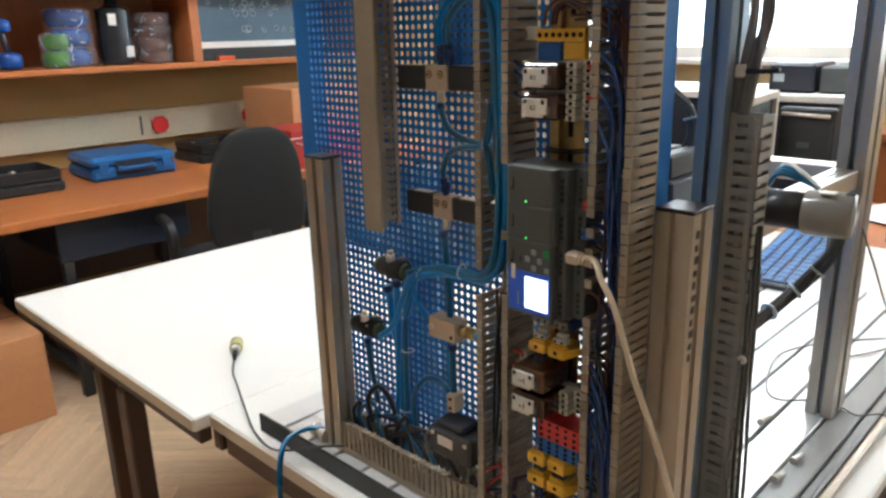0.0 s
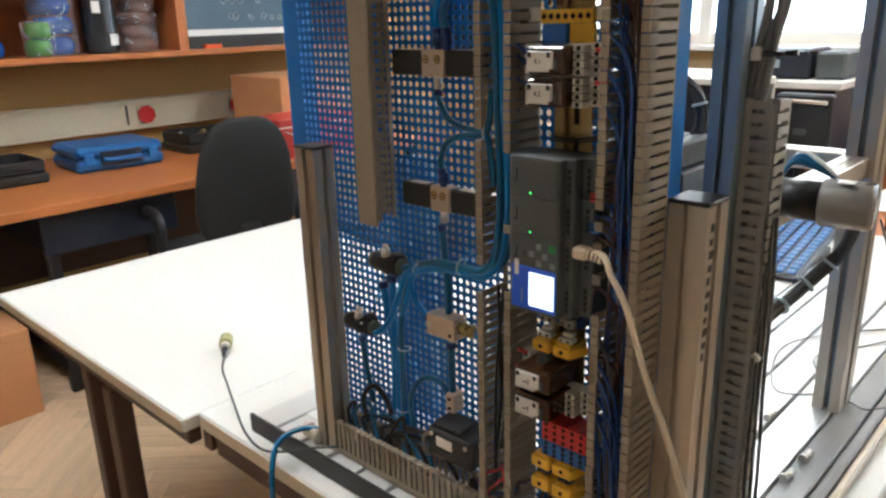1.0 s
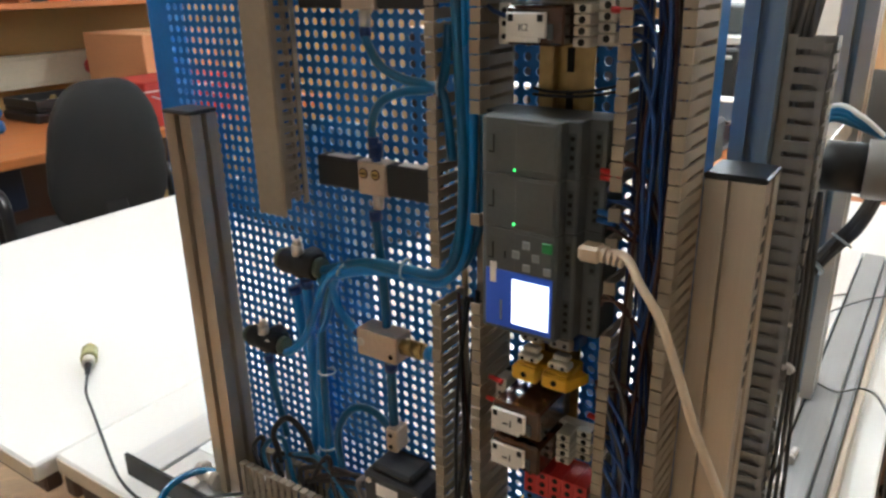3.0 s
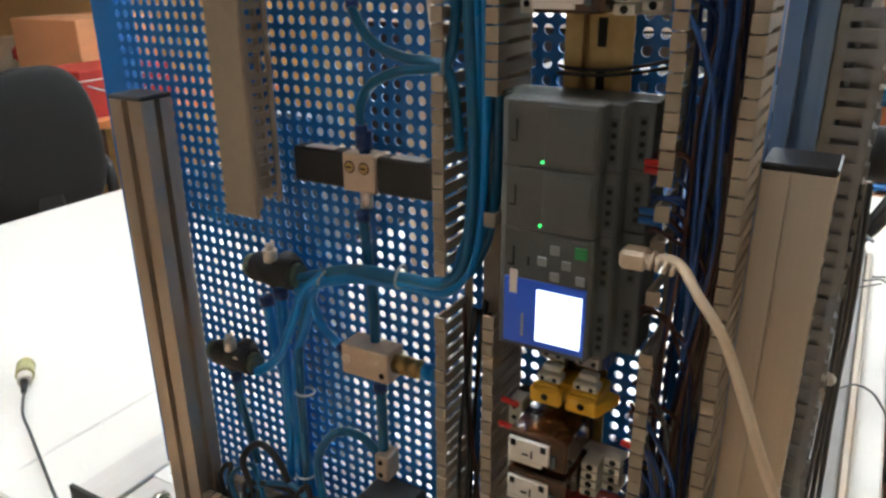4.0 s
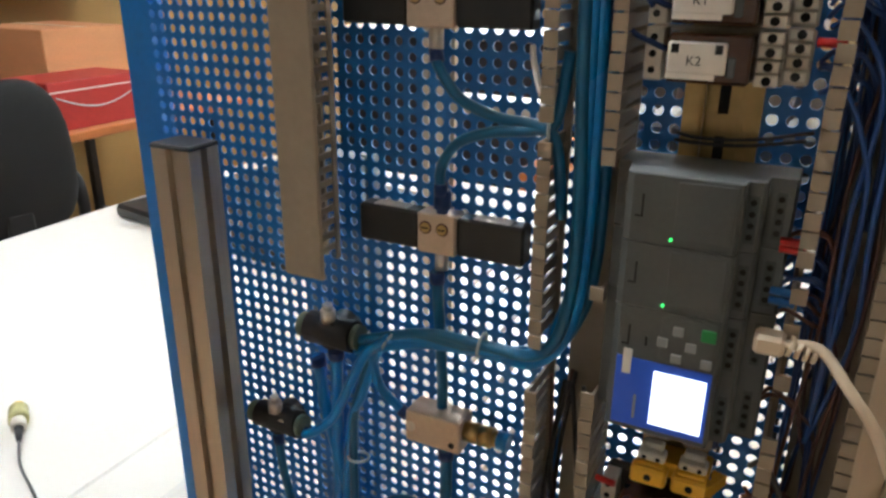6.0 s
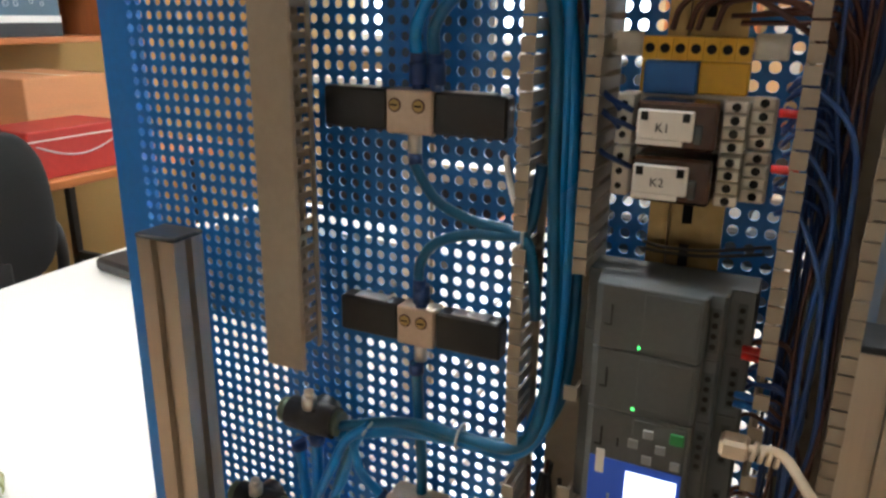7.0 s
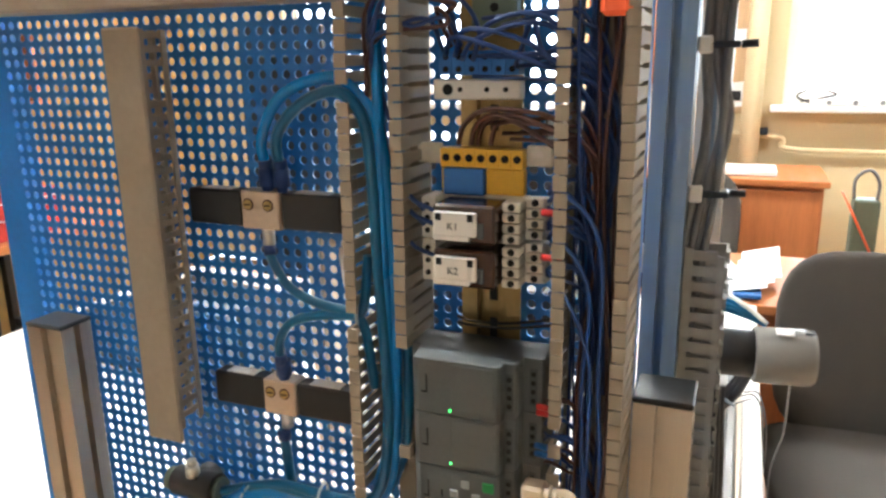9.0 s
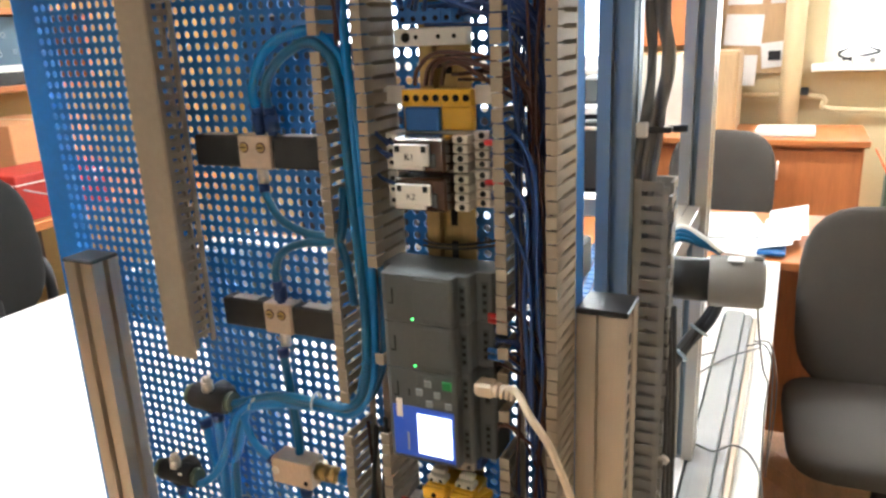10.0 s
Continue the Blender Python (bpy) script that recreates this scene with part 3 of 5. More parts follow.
def terminal(name, y0, y1, z0, z1, x, material, label, n, rows=1, r=0.0014):
    t = thing(name, station((0.466, (y0 + y1) / 2, z0)), label, "terminal block", "terminal blocks on the rail")
    step = (y1 - y0) / n
    for k in range(n):
        part("segment", S().box(x, 0.4652, y0 + k * step, y0 + (k + 1) * step - 0.00003, z0, z1, 0.0003), material, t)
        for q in range(rows):
            zz = z0 + (q + 0.5) * (z1 - z0) / rows
            part("screw", S().cyl((x - 0.0003, y0 + (k + 0.5) * step, zz), (x + 0.001, y0 + (k + 0.5) * step, zz), r, 9), "void", t)
    return t


y1t = terminal("terminal_block", 0.3235, 0.3635, 1.194, 1.2028, 0.458, "yellow", "yellow terminal bar with seven screw holes", 7, r=0.0019)
part("lower_body", S().box(0.46, 0.4652, 0.3235, 0.3418, 1.1815, 1.1937, 0.0006), "yellow", y1t)
part("cover", S().box(0.4575, 0.4652, 0.342, 0.362, 1.181, 1.1935, 0.0006), "ublue", y1t, "bright blue cover")
part("lower_body", S().box(0.46, 0.4652, 0.3622, 0.3635, 1.1815, 1.1937), "yellow", y1t)
for y in (0.317, 0.3705):
    br = thing("end_bracket", station((0.466, y, 1.196)), "pale grey end bracket beside the yellow terminal bar", "bracket")
    part("body", S().box(0.4615, 0.4652, y - 0.006, y + 0.006, 1.195, 1.2045, 0.0006), "ivory", br)
    part("screw", S().cyl((0.4611, y, 1.2), (0.463, y, 1.2), 0.0018, 10), "steel", br)
wt = thing("socket_terminal", station((0.466, 0.345, 1.226)), "white terminal strip with round openings", "terminal block")
part("body", S().box(0.4585, 0.4652, 0.325, 0.3665, 1.2248, 1.2337, 0.0007), "white", wt)
holes(wt, [(0.4585, 0.3595, 1.2292)], 0.0026)
holes(wt, [(0.4585, 0.3535, 1.2292), (0.4585, 0.3408, 1.2292), (0.4585, 0.332, 1.2292)], 0.0012)
terminal("terminal_block", 0.3253, 0.3625, 1.2355, 1.2462, 0.456, "ublue", "blue terminal block under a tangle of wires", 6, 2)
gy = thing("earth_terminal", station((0.466, 0.337, 1.256)), "yellow-green terminal at the rail's top", "terminal block")
part("body", S().box(0.457, 0.4652, 0.327, 0.3475, 1.2555, 1.272, 0.0008), "olive", gy)
holes(gy, [(0.457, 0.337, 1.264)], 0.002)


def clip_terminal(y0, y1, z0, z1, label, top="ivory"):
    """A yellow clip-on terminal: two screw lugs on a stepped foot, with small connectors on its top."""
    t = thing("terminal_block", station((0.466, (y0 + y1) / 2, z0)), label, "terminal block", "terminal blocks on the rail")
    mid, h = (y0 + y1) / 2, z1 - z0
    part("foot", S().box(0.450, 0.4652, y0 + 0.001, y1 - 0.001, z0 + 0.1 * h, z1 - 0.1 * h, 0.0008), "yellow", t)
    for a, b in ((y0, mid - 0.0012), (mid + 0.0012, y1)):
        c = (a + b) / 2
        lug = part("lug", S().box(0.4415, 0.4498, a, b, z0, z1 - 0.15 * h, 0.0012).box(0.444, 0.4498, a + 0.002, b - 0.002, z1 - 0.15 * h, z1, 0.0006), "yellow", t)
        part("screw", S().cyl((0.4411, c, z0 + 0.45 * h), (0.4425, c, z0 + 0.45 * h), 0.0017, 10), "void", lug)
        if top:
            con = part("connector", S().box(0.4455, 0.4535, c - 0.006, c + 0.006, z1 + 0.0002, z1 + 0.0042, 0.0009).box(0.449, 0.4545, c - 0.0045, c + 0.0045, z1 + 0.0043, z1 + 0.0075, 0.0008), top, t)
            for d in (-0.003, 0.003):
                part("screw", S().cyl((0.4451, c + d, z1 + 0.0022), (0.4465, c + d, z1 + 0.0022), 0.0011, 8), "void", con)
    part("wedge", S().add([(0.4418, y0, z0 + 0.1 * h), (0.456, y0 - 0.006, z0 + 0.2 * h), (0.456, y0, z0 + 0.1 * h), (0.4418, y0, z1 - 0.2 * h), (0.456, y0 - 0.006, z1 - 0.3 * h), (0.456, y0, z1 - 0.2 * h)],
                          [(0, 1, 2), (3, 5, 4), (0, 3, 4, 1), (1, 4, 5, 2), (2, 5, 3, 0)]), "yellow", t)
    return t


clip_terminal(0.3225, 0.356, 0.9645, 0.9745, "yellow clip-on terminal with ivory connectors on its top")
gt = thing("socket_terminal", station((0.466, 0.34, 0.985)), "dark blue terminal with grey connectors beneath the controller", "terminal block")
part("body", S().box(0.4525, 0.4652, 0.322, 0.357, 0.9845, 0.9925, 0.001), "wire_b", gt)
for y in (0.3305, 0.3475):
    gc = part("connector", S().box(0.4475, 0.4524, y - 0.0065, y + 0.0065, 0.9858, 0.993, 0.0012).box(0.4525, 0.459, y - 0.005, y + 0.005, 0.9927, 0.9965, 0.0008), "motor", gt)
    for d in (-0.003, 0.003):
        part("screw", S().cyl((0.4471, y + d, 0.989), (0.4485, y + d, 0.989), 0.0012, 8), "void", gc)
terminal("terminal_block", 0.309, 0.3475, 0.892, 0.9085, 0.444, "red", "red terminal block with many round openings", 5, 3, 0.0017)
terminal("terminal_block", 0.309, 0.3475, 0.879, 0.8915, 0.444, "ublue", "blue terminal block with many round openings", 5, 3, 0.0017)
clip_terminal(0.3195, 0.356, 0.8665, 0.878, "yellow clip-on terminal near the rail's foot", None)
clip_terminal(0.3195, 0.356, 0.8475, 0.8595, "yellow clip-on terminal with dark connectors near the rail's foot", "slate")

# ---- small controller with two extension modules ----
plc = thing("logic_controller", station((0.466, 0.34, 1.0)), "dark grey logic controller with lit display and two extension modules", "controller")
PROFILE = ((0.4652, 0.3085), (0.4458, 0.3085), (0.4447, 0.3095), (0.4447, 0.3182), (0.4366, 0.3187), (0.4352, 0.3198), (0.4352, 0.3246), (0.4296, 0.3252),
           (0.4285, 0.3264), (0.4285, 0.3642), (0.4296, 0.3668), (0.4447, 0.3692), (0.4458, 0.3745), (0.4652, 0.3745))


def prism(outline, z0, z1, c=0.0004):
    """An upright body with a fine chamfer round its top and bottom."""
    cx, cy, n = sum(p[0] for p in outline) / len(outline), sum(p[1] for p in outline) / len(outline), len(outline)
    inner = [(x + math.copysign(c, cx - x), y + math.copysign(c, cy - y)) for x, y in outline]
    vs = [(x, y, z) for ring_, z in ((inner, z0), (outline, z0 + c), (outline, z1 - c), (inner, z1)) for x, y in ring_]
    fs = [(k * n + i, k * n + i + n, k * n + (i + 1) % n + n, k * n + (i + 1) % n) for k in range(3) for i in range(n)]
    return S().add(vs, fs + [tuple(range(n)), tuple(range(3 * n, 4 * n))[::-1]])


for nm, z0, z1 in (("base_unit", 1.0, 1.0558), ("extension_module", 1.056, 1.0828), ("extension_module", 1.083, 1.11)):
    u = part(nm, prism(PROFILE, z0, z1), "slate", plc)
    slots = (z0 + 0.0125,) if nm != "base_unit" else (z0 + 0.012, z0 + 0.0425)
    for zs in slots:
        for xs, ys, w in ((0.435, 0.3222, 0.0019), (0.4445, 0.3135, 0.0018)):
            # darker strip with black dots colours in the recessed slot's shade
            part("terminal_slot", S().box(xs, xs + 0.0004, ys - w, ys + w, zs - 0.0092, zs + 0.0092, 0.0001), "slate2", u)
            for k in range(4):
                part("screw", S().cyl((xs - 0.0003, ys, zs - 0.0066 + 0.0044 * k), (xs + 0.0003, ys, zs - 0.0066 + 0.0044 * k), 0.0012, 8), "void", u)
    part("front_cover", S().box(0.4281, 0.4286, 0.3272, 0.3478, z0 + (0.0035 if nm != "base_unit" else 0.0352), z1 - 0.0016, 0.0002), "slate", u)
    part("latch", S().box(0.4283, 0.4287, 0.3597, 0.3605, z1 - 0.017, z1 - 0.008).box(0.4283, 0.4287, 0.3605, 0.3628, z1 - 0.017, z1 - 0.0162), "void", u)
    if nm == "base_unit":
        # the surround's glow imitates the screen's glare
        lc = part("display", S().box(0.4281, 0.4286, 0.3266, 0.3641, 1.0022, 1.0335, 0.0002), "lcd_glare", u, "display surround glowing with the screen's blue glare")
        part("lit_screen", S().box(0.4275, 0.428, 0.3282, 0.3486, 1.0055, 1.0298), "lcd", lc, "white glowing screen")
        part("print_bar", S().box(0.42785, 0.4281, 0.3545, 0.3556, 1.006, 1.017), "key", lc)
        part("port", S().box(0.4281, 0.4286, 0.3527, 0.3535, 1.040, 1.044), "void", u)
        for y, z in ((0.3413, 1.0489), (0.3469, 1.0431), (0.336, 1.043), (0.341, 1.037), (0.3296, 1.0372)):
            part("key", S().box(0.4276, 0.4287, y - 0.0021, y + 0.0021, z - 0.0021, z + 0.0021, 0.0004), "key", u)
        part("key", S().box(0.4276, 0.4287, 0.3272, 0.3328, 1.0467, 1.052, 0.0004), "green", u, "green key")
        part("sticker", S().box(0.428, 0.4286, 0.358, 0.3615, 1.026, 1.037), "white", u, "small white sticker")
    else:
        part("indicator", S().cyl((0.428, 0.3485, z0 + 0.0026), (0.4286, 0.3485, z0 + 0.0026), 0.0006, 8), "led", u, "green light")

# network plug and cable
net = thing("network_cable", station((0.42, 0.31, 1.05)), "beige network cable plugged into the controller and hanging down", "cable")
part("plug", S().box(0.4275, 0.4375, 0.3035, 0.3145, 1.0465, 1.0545, 0.0015), "patch", net)
for k in range(4):
    part("boot_ring", S().cyl((0.4305, 0.3025 - k * 0.0028, 1.0515 - k * 0.0006), (0.4305, 0.301 - k * 0.0028, 1.0512 - k * 0.0006), 0.0041 - 0.0003 * k, 10), "patch", net)
part("cord", S().tube([(0.4305, 0.304, 1.0515), (0.43, 0.292, 1.0525), (0.4225, 0.2815, 1.0435), (0.42, 0.2705, 1.03), (0.418, 0.2605, 1.009), (0.416, 0.249, 0.982), (0.415, 0.2335, 0.95), (0.412, 0.2145, 0.905), (0.405, 0.195, 0.85), (0.398, 0.18, 0.78), (0.396, 0.178, 0.62)], 0.0021, 9, 5), "patch", net)


# ---- pneumatic valves and fittings ----
def valve(zc, ya, yb, ym, yn, x, top):
    t = thing("solenoid_valve", station((PX, (ym + yn) / 2, zc - 0.01)), "double solenoid valve with black coils and bright metal middle", "valve", "solenoid valves")
    h = 0.0098
    for a, b in ((ya, ym), (yn, yb)):
        c = part("coil", S().box(x + 0.0012, PX - 0.0005, a, b, zc - h, zc + h, 0.0012), "black", t)
        # white strip that paints the glint on the coil's top
        part("top_label", S().box(x + 0.003, PX - 0.002, a + 0.008, b - 0.008, zc + h - 0.0002, zc + h + 0.0004), "white", c)
    m = part("body", S().box(x, PX - 0.0005, ym + 0.0002, yn - 0.0002, zc - h - 0.0006, zc + h + 0.0006, 0.0008), "tan_metal", t)
    for y in (ym + 0.007, yn - 0.005):
        part("screw_recess", S().cyl((x - 0.0003, y, zc + 0.003), (x + 0.001, y, zc + 0.003), 0.0034, 14), "wire_r", m)
        part("screw", S().cyl((x - 0.0009, y, zc + 0.003), (x + 0.001, y, zc + 0.003), 0.0026, 12), "brass", m)
        part("screw_slot", S().box(x - 0.0012, x - 0.0008, y - 0.0018, y + 0.0018, zc + 0.0026, zc + 0.0034), "void", m)
    part("lower_fitting", S().cyl((x + 0.005, (ym + yn) / 2 - 0.001, zc - h - 0.0005), (x + 0.005, (ym + yn) / 2 - 0.001, zc - h - 0.010), 0.0034, 12), "steel", t)
    for y in top:
        part("elbow", S().cyl((x + 0.004, y, zc + h), (x + 0.004, y, zc + h + 0.004), 0.003, 10).cyl((x + 0.004, y, zc + h + 0.003), (x + 0.004, y, zc + h + 0.0125), 0.0044, 12), "wire_b", t, "dark blue push-in fitting")
    return t


valve(1.1658, 0.4205, 0.5165, 0.4565, 0.481, 0.4615, (0.4565, 0.4655))
valve(1.058, 0.4195, 0.510, 0.4543, 0.4755, 0.461, (0.4632,))


def tee(yc, zc, r, label):
    t = thing("push_in_fitting", station((PX, yc, zc - r)), label, "fitting", "black tee fittings")
    part("body", S().cyl((0.461, yc + 0.016, zc), (0.461, yc - 0.014, zc), r, 14).cyl((PX - 0.0004, yc, zc), (0.455, yc, zc), r * 0.95, 14), "black", t)
    part("collar", S().cyl((0.461, yc - 0.014, zc), (0.461, yc - 0.0175, zc), r * 0.8, 12), "olive", t)
    part("collar", S().cyl((0.461, yc + 0.016, zc), (0.461, yc + 0.0215, zc), r * 0.8, 12), "olive", t)
    part("knob", S().cyl((0.4575, yc + 0.001, zc + r * 0.8), (0.4575, yc + 0.001, zc + r + 0.0055), 0.0042, 10).cyl((0.4575, yc + 0.001, zc + r + 0.0055), (0.4575, yc + 0.001, zc + r + 0.009), 0.0028, 10), "steel", t)
    part("screw", S().cyl((0.4535, yc - 0.006, zc + 0.002), (0.456, yc - 0.006, zc + 0.002), 0.003, 10), "steel", t)
    return t


tee(0.5285, 0.990, 0.0092, "black flow-control fitting with metal knob")
tee(0.5715, 0.920, 0.0085, "black flow-control fitting with metal knob")
mb = thing("manifold_block", station((PX, 0.466, 0.93)), "tan metal manifold block with brass fitting", "valve")
part("block", S().box(0.4565, PX - 0.0005, 0.448, 0.4805, 0.937, 0.9563, 0.0008), "tan_metal", mb)
part("screw", S().cyl((0.4555, 0.477, 0.947), (0.458, 0.477, 0.947), 0.0028, 10), "steel", mb)
part("port", S().cyl((0.456, 0.4525, 0.942), (0.458, 0.4525, 0.942), 0.0018, 10), "void", mb)
part("brass_fitting", S().cyl((0.465, 0.448, 0.948), (0.465, 0.4395, 0.948), 0.0058, 6).cyl((0.465, 0.439, 0.948), (0.465, 0.432, 0.948), 0.0058, 6).cyl((0.465, 0.432, 0.948), (0.465, 0.429, 0.948), 0.0045, 12), "brass", mb)
part("hose_end", S().cyl((0.465, 0.429, 0.948), (0.465, 0.423, 0.948), 0.0052, 12), "hose", mb)
rg = thing("pressure_switch", station((0.46, 0.448, 0.82)), "black pressure switch with small white label", "switch")
part("body", S().box(0.444, PX - 0.0006, 0.421, 0.472, 0.827, 0.855, 0.002), "black", rg)
part("cap", S().box(0.447, PX - 0.002, 0.433, 0.467, 0.8552, 0.861, 0.002), "black", rg)
part("label_plate", S().box(0.4433, 0.4442, 0.442, 0.46, 0.84, 0.849), "white", rg, "small white label")
for y in (0.4265, 0.4665):
    part("screw", S().cyl((0.443, y, 0.8495), (0.445, y, 0.8495), 0.0022, 8), "steel", rg)
hc = thing("hose_coupling", station((PX, 0.458, 0.862)), "small tan metal coupling joining two teal hoses", "fitting")
part("body", S().box(0.4595, PX - 0.0006, 0.4535, 0.4628, 0.8655, 0.8835, 0.001), "tan_metal", hc)
part("screw", S().cyl((0.4588, 0.4582, 0.879), (0.4605, 0.4582, 0.879), 0.0017, 10).cyl((0.4588, 0.4582, 0.870), (0.4605, 0.4582, 0.870), 0.0017, 10), "void", hc)
mf = thing("metal_coupling", station((0.445, 0.66, PZ)), "small bright metal air coupling lying on the plate", "fitting")
part("body", S().cyl((0.442, 0.632, 0.780), (0.446, 0.660, 0.779), 0.0062, 12), "steel", mf)
part("nut", S().cyl((0.442, 0.630, 0.780), (0.4425, 0.636, 0.780), 0.0082, 6).cyl((0.4455, 0.652, 0.7795), (0.446, 0.658, 0.7795), 0.0082, 6), "steel", mf)


# ---- hoses ----
def hose(pts, r=0.0032, material="hose", name="air_hose", label="bright blue air hose", group="air hoses", cat="hose", steps=6):
    h = solid(name, S().tube(pts, r, 9, steps), material, label, cat, group)
    if material in ("hose", "hose2"):
        a, b = Vector(pts[0]), Vector(pts[1])
        w = (b - a).normalized() * 0.006
        part("end_collar", S().cyl(tuple(a), tuple(a + w), 1.3 * r, 10), "wire_b", h, "dark blue push-in collar")
    return h


HV = 0.4635
for i, (yo, xo) in enumerate(((0.0, 0.0), (0.006, 0.004))):
    hose([(HV + 0.002, 0.4565 + 1.5 * yo, 1.187), (HV - 0.002, 0.4555 + 1.5 * yo, 1.204), (HV - 0.006, 0.441 + yo * 1.3, 1.2195 + yo), (0.45 + xo, 0.418 + yo, 1.2285 + yo), (0.4465 + xo, 0.404 + 0.3 * yo, 1.2255 + yo), (0.447 + xo, 0.3955 - yo * 0.8, 1.207), (0.4475 + xo, 0.3925 - yo, 1.14), (0.447 + xo, 0.3895 - yo * 0.5, 1.075), (0.446 + xo, 0.3935 - yo * 0.5, 1.03), (0.446 + xo, 0.406, 1.0135 - yo), (0.451 + xo, 0.43, 1.0095 - yo), (0.458, 0.47, 1.004 - yo), (0.461, 0.514, 0.988 - yo)], 0.0029, "hose" if i else "hose2", label="teal-blue air hose looping from a valve into the duct")
for k, (dy, dx, m) in enumerate(((0.0085, 0.001, "hose"), (0.002, 0.009, "hose2"))):
    hose([(0.449 + dx, 0.3835 + dy, 1.34), (0.449 + dx, 0.3825 + dy, 1.22), (0.4485 + dx, 0.381 + dy, 1.12), (0.4475 + dx, 0.381 + dy, 1.06), (0.447 + dx, 0.3875 + dy, 1.03), (0.447 + dx, 0.403, 1.012 + 0.3 * dy), (0.453, 0.436, 1.0065 - 0.2 * dy), (0.459, 0.476, 1.002 - 0.3 * dy), (0.461, 0.498, 0.991 - 0.4 * dy), (0.4615, 0.5115, 0.962 - dy), (0.463, 0.5185 + dy * 0.3, 0.93), (0.4645, 0.52 + dy, 0.86), (0.465, 0.521 + dy, 0.815)], 0.0027, m)
hose([(HV + 0.003, 0.468, 1.146), (HV + 0.001, 0.466, 1.1395), (0.459, 0.452, 1.126), (0.456, 0.432, 1.1195), (0.452, 0.412, 1.1185), (0.449, 0.402, 1.112), (0.45, 0.398, 1.08)], 0.0026, "hose2", label="dark teal air hose bending into the duct")
hose([(0.463, 0.4632, 1.078), (0.462, 0.4625, 1.092), (0.458, 0.452, 1.1055), (0.455, 0.434, 1.113), (0.452, 0.413, 1.1165), (0.4495, 0.403, 1.122), (0.45, 0.399, 1.15)], 0.0026, "hose2", label="dark teal air hose bending into the duct")
hose([(0.464, 0.4655, 1.037), (0.4655, 0.4655, 1.02), (0.467, 0.465, 1.0), (0.468, 0.464, 0.972), (0.468, 0.464, 0.955)], 0.003, "hose2", label="dark teal air hose under a valve")
hose([(0.4665, 0.4605, 0.931), (0.4665, 0.4605, 0.90), (0.467, 0.461, 0.875), (0.466, 0.463, 0.868)], 0.0034, "hose2", label="dark teal air hose under the metal block")
hose([(0.461, 0.559, 0.914), (0.459, 0.548, 0.918), (0.459, 0.531, 0.934), (0.459, 0.517, 0.962), (0.458, 0.506, 0.983), (0.457, 0.490, 0.997)], 0.0029, "hose")
hose([(0.4665, 0.4845, 0.945), (0.4655, 0.492, 0.951), (0.4635, 0.501, 0.962), (0.46, 0.504, 0.984)], 0.0027, "hose")
hose([(0.4635, 0.577, 0.905), (0.465, 0.577, 0.885), (0.466, 0.574, 0.862), (0.466, 0.568, 0.835)], 0.0028, "hose2", label="dark teal air hose under a fitting")
hose([(0.464, 0.53, 0.977), (0.466, 0.532, 0.955), (0.4675, 0.534, 0.92), (0.4675, 0.536, 0.87), (0.466, 0.538, 0.835)], 0.0036, "hose", label="bright blue air hose running down the panel")
hose([(0.466, 0.545, 0.968), (0.4675, 0.541, 0.93), (0.4675, 0.527, 0.87), (0.465, 0.518, 0.82)], 0.0036, "hose", label="bright blue air hose running down the panel")
hose([(0.461, 0.505, 0.822), (0.462, 0.51, 0.86), (0.463, 0.494, 0.886), (0.464, 0.474, 0.889), (0.4655, 0.458, 0.874)], 0.0028, "hose2", label="dark teal air hose arching over the panel's foot")
hose([(0.455, 0.565, 0.818), (0.456, 0.572, 0.842), (0.457, 0.556, 0.86), (0.458, 0.54, 0.85), (0.459, 0.532, 0.825)], 0.0024, "wire_k", label="black cable looping at the panel's foot")
hose([(0.452, 0.478, 0.818), (0.451, 0.483, 0.836), (0.451, 0.466, 0.846), (0.452, 0.44, 0.838), (0.453, 0.428, 0.816)], 0.002, "wire_g", label="grey hose looping at the panel's foot")
for k in range(9):
    a, b = random.uniform(0.42, 0.6), random.uniform(0.42, 0.6)
    hose([(0.452, a, 0.80), (0.456, a + 0.01, 0.812 + random.uniform(0, 0.012)), (0.458, (a + b) / 2, 0.822 + random.uniform(0, 0.018)), (0.455, b, 0.812), (0.452, b - 0.01, 0.795)], 0.002, random.choice(("wire_k", "hose2", "wire_k")), label="dark cable in the tangle at the panel's foot")
for x, y, z, r, d in ((0.452, 0.4345, 1.009, 0.0085, (0, 1, 0.15)), (0.4595, 0.4915, 0.9945, 0.008, (0, 0.8, 0.5)), (0.463, 0.5165, 0.909, 0.0085, (0, 0.1, 1)), (0.465, 0.524, 0.842, 0.009, (0, 0.1, 1)), (0.45, 0.405, 1.1185, 0.0065, (0, 1, 0))):
    dv = Vector(d).normalized()
    ang = [2 * math.pi * k / 12 for k in range(13)]
    s = dv.cross(Vector((1, 0, 0))).normalized()
    o = dv.cross(s)
    loop = [tuple(Vector((x, y, z)) + r * 0.78 * (math.cos(a) * s) + r * 0.62 * math.sin(a) * o) for a in ang]
    solid("cable_tie", S().tube(loop, 0.0008, 5), "tie", "pale clear cable tie round blue hoses", "cable tie", "cable ties")

# ---- wires ----
rw = random.Random(4)


def wire(pts, r, material, label, group="control wires"):
    return solid("wire", S().tube(pts, r, 5, 5), material, label, "wire", group)


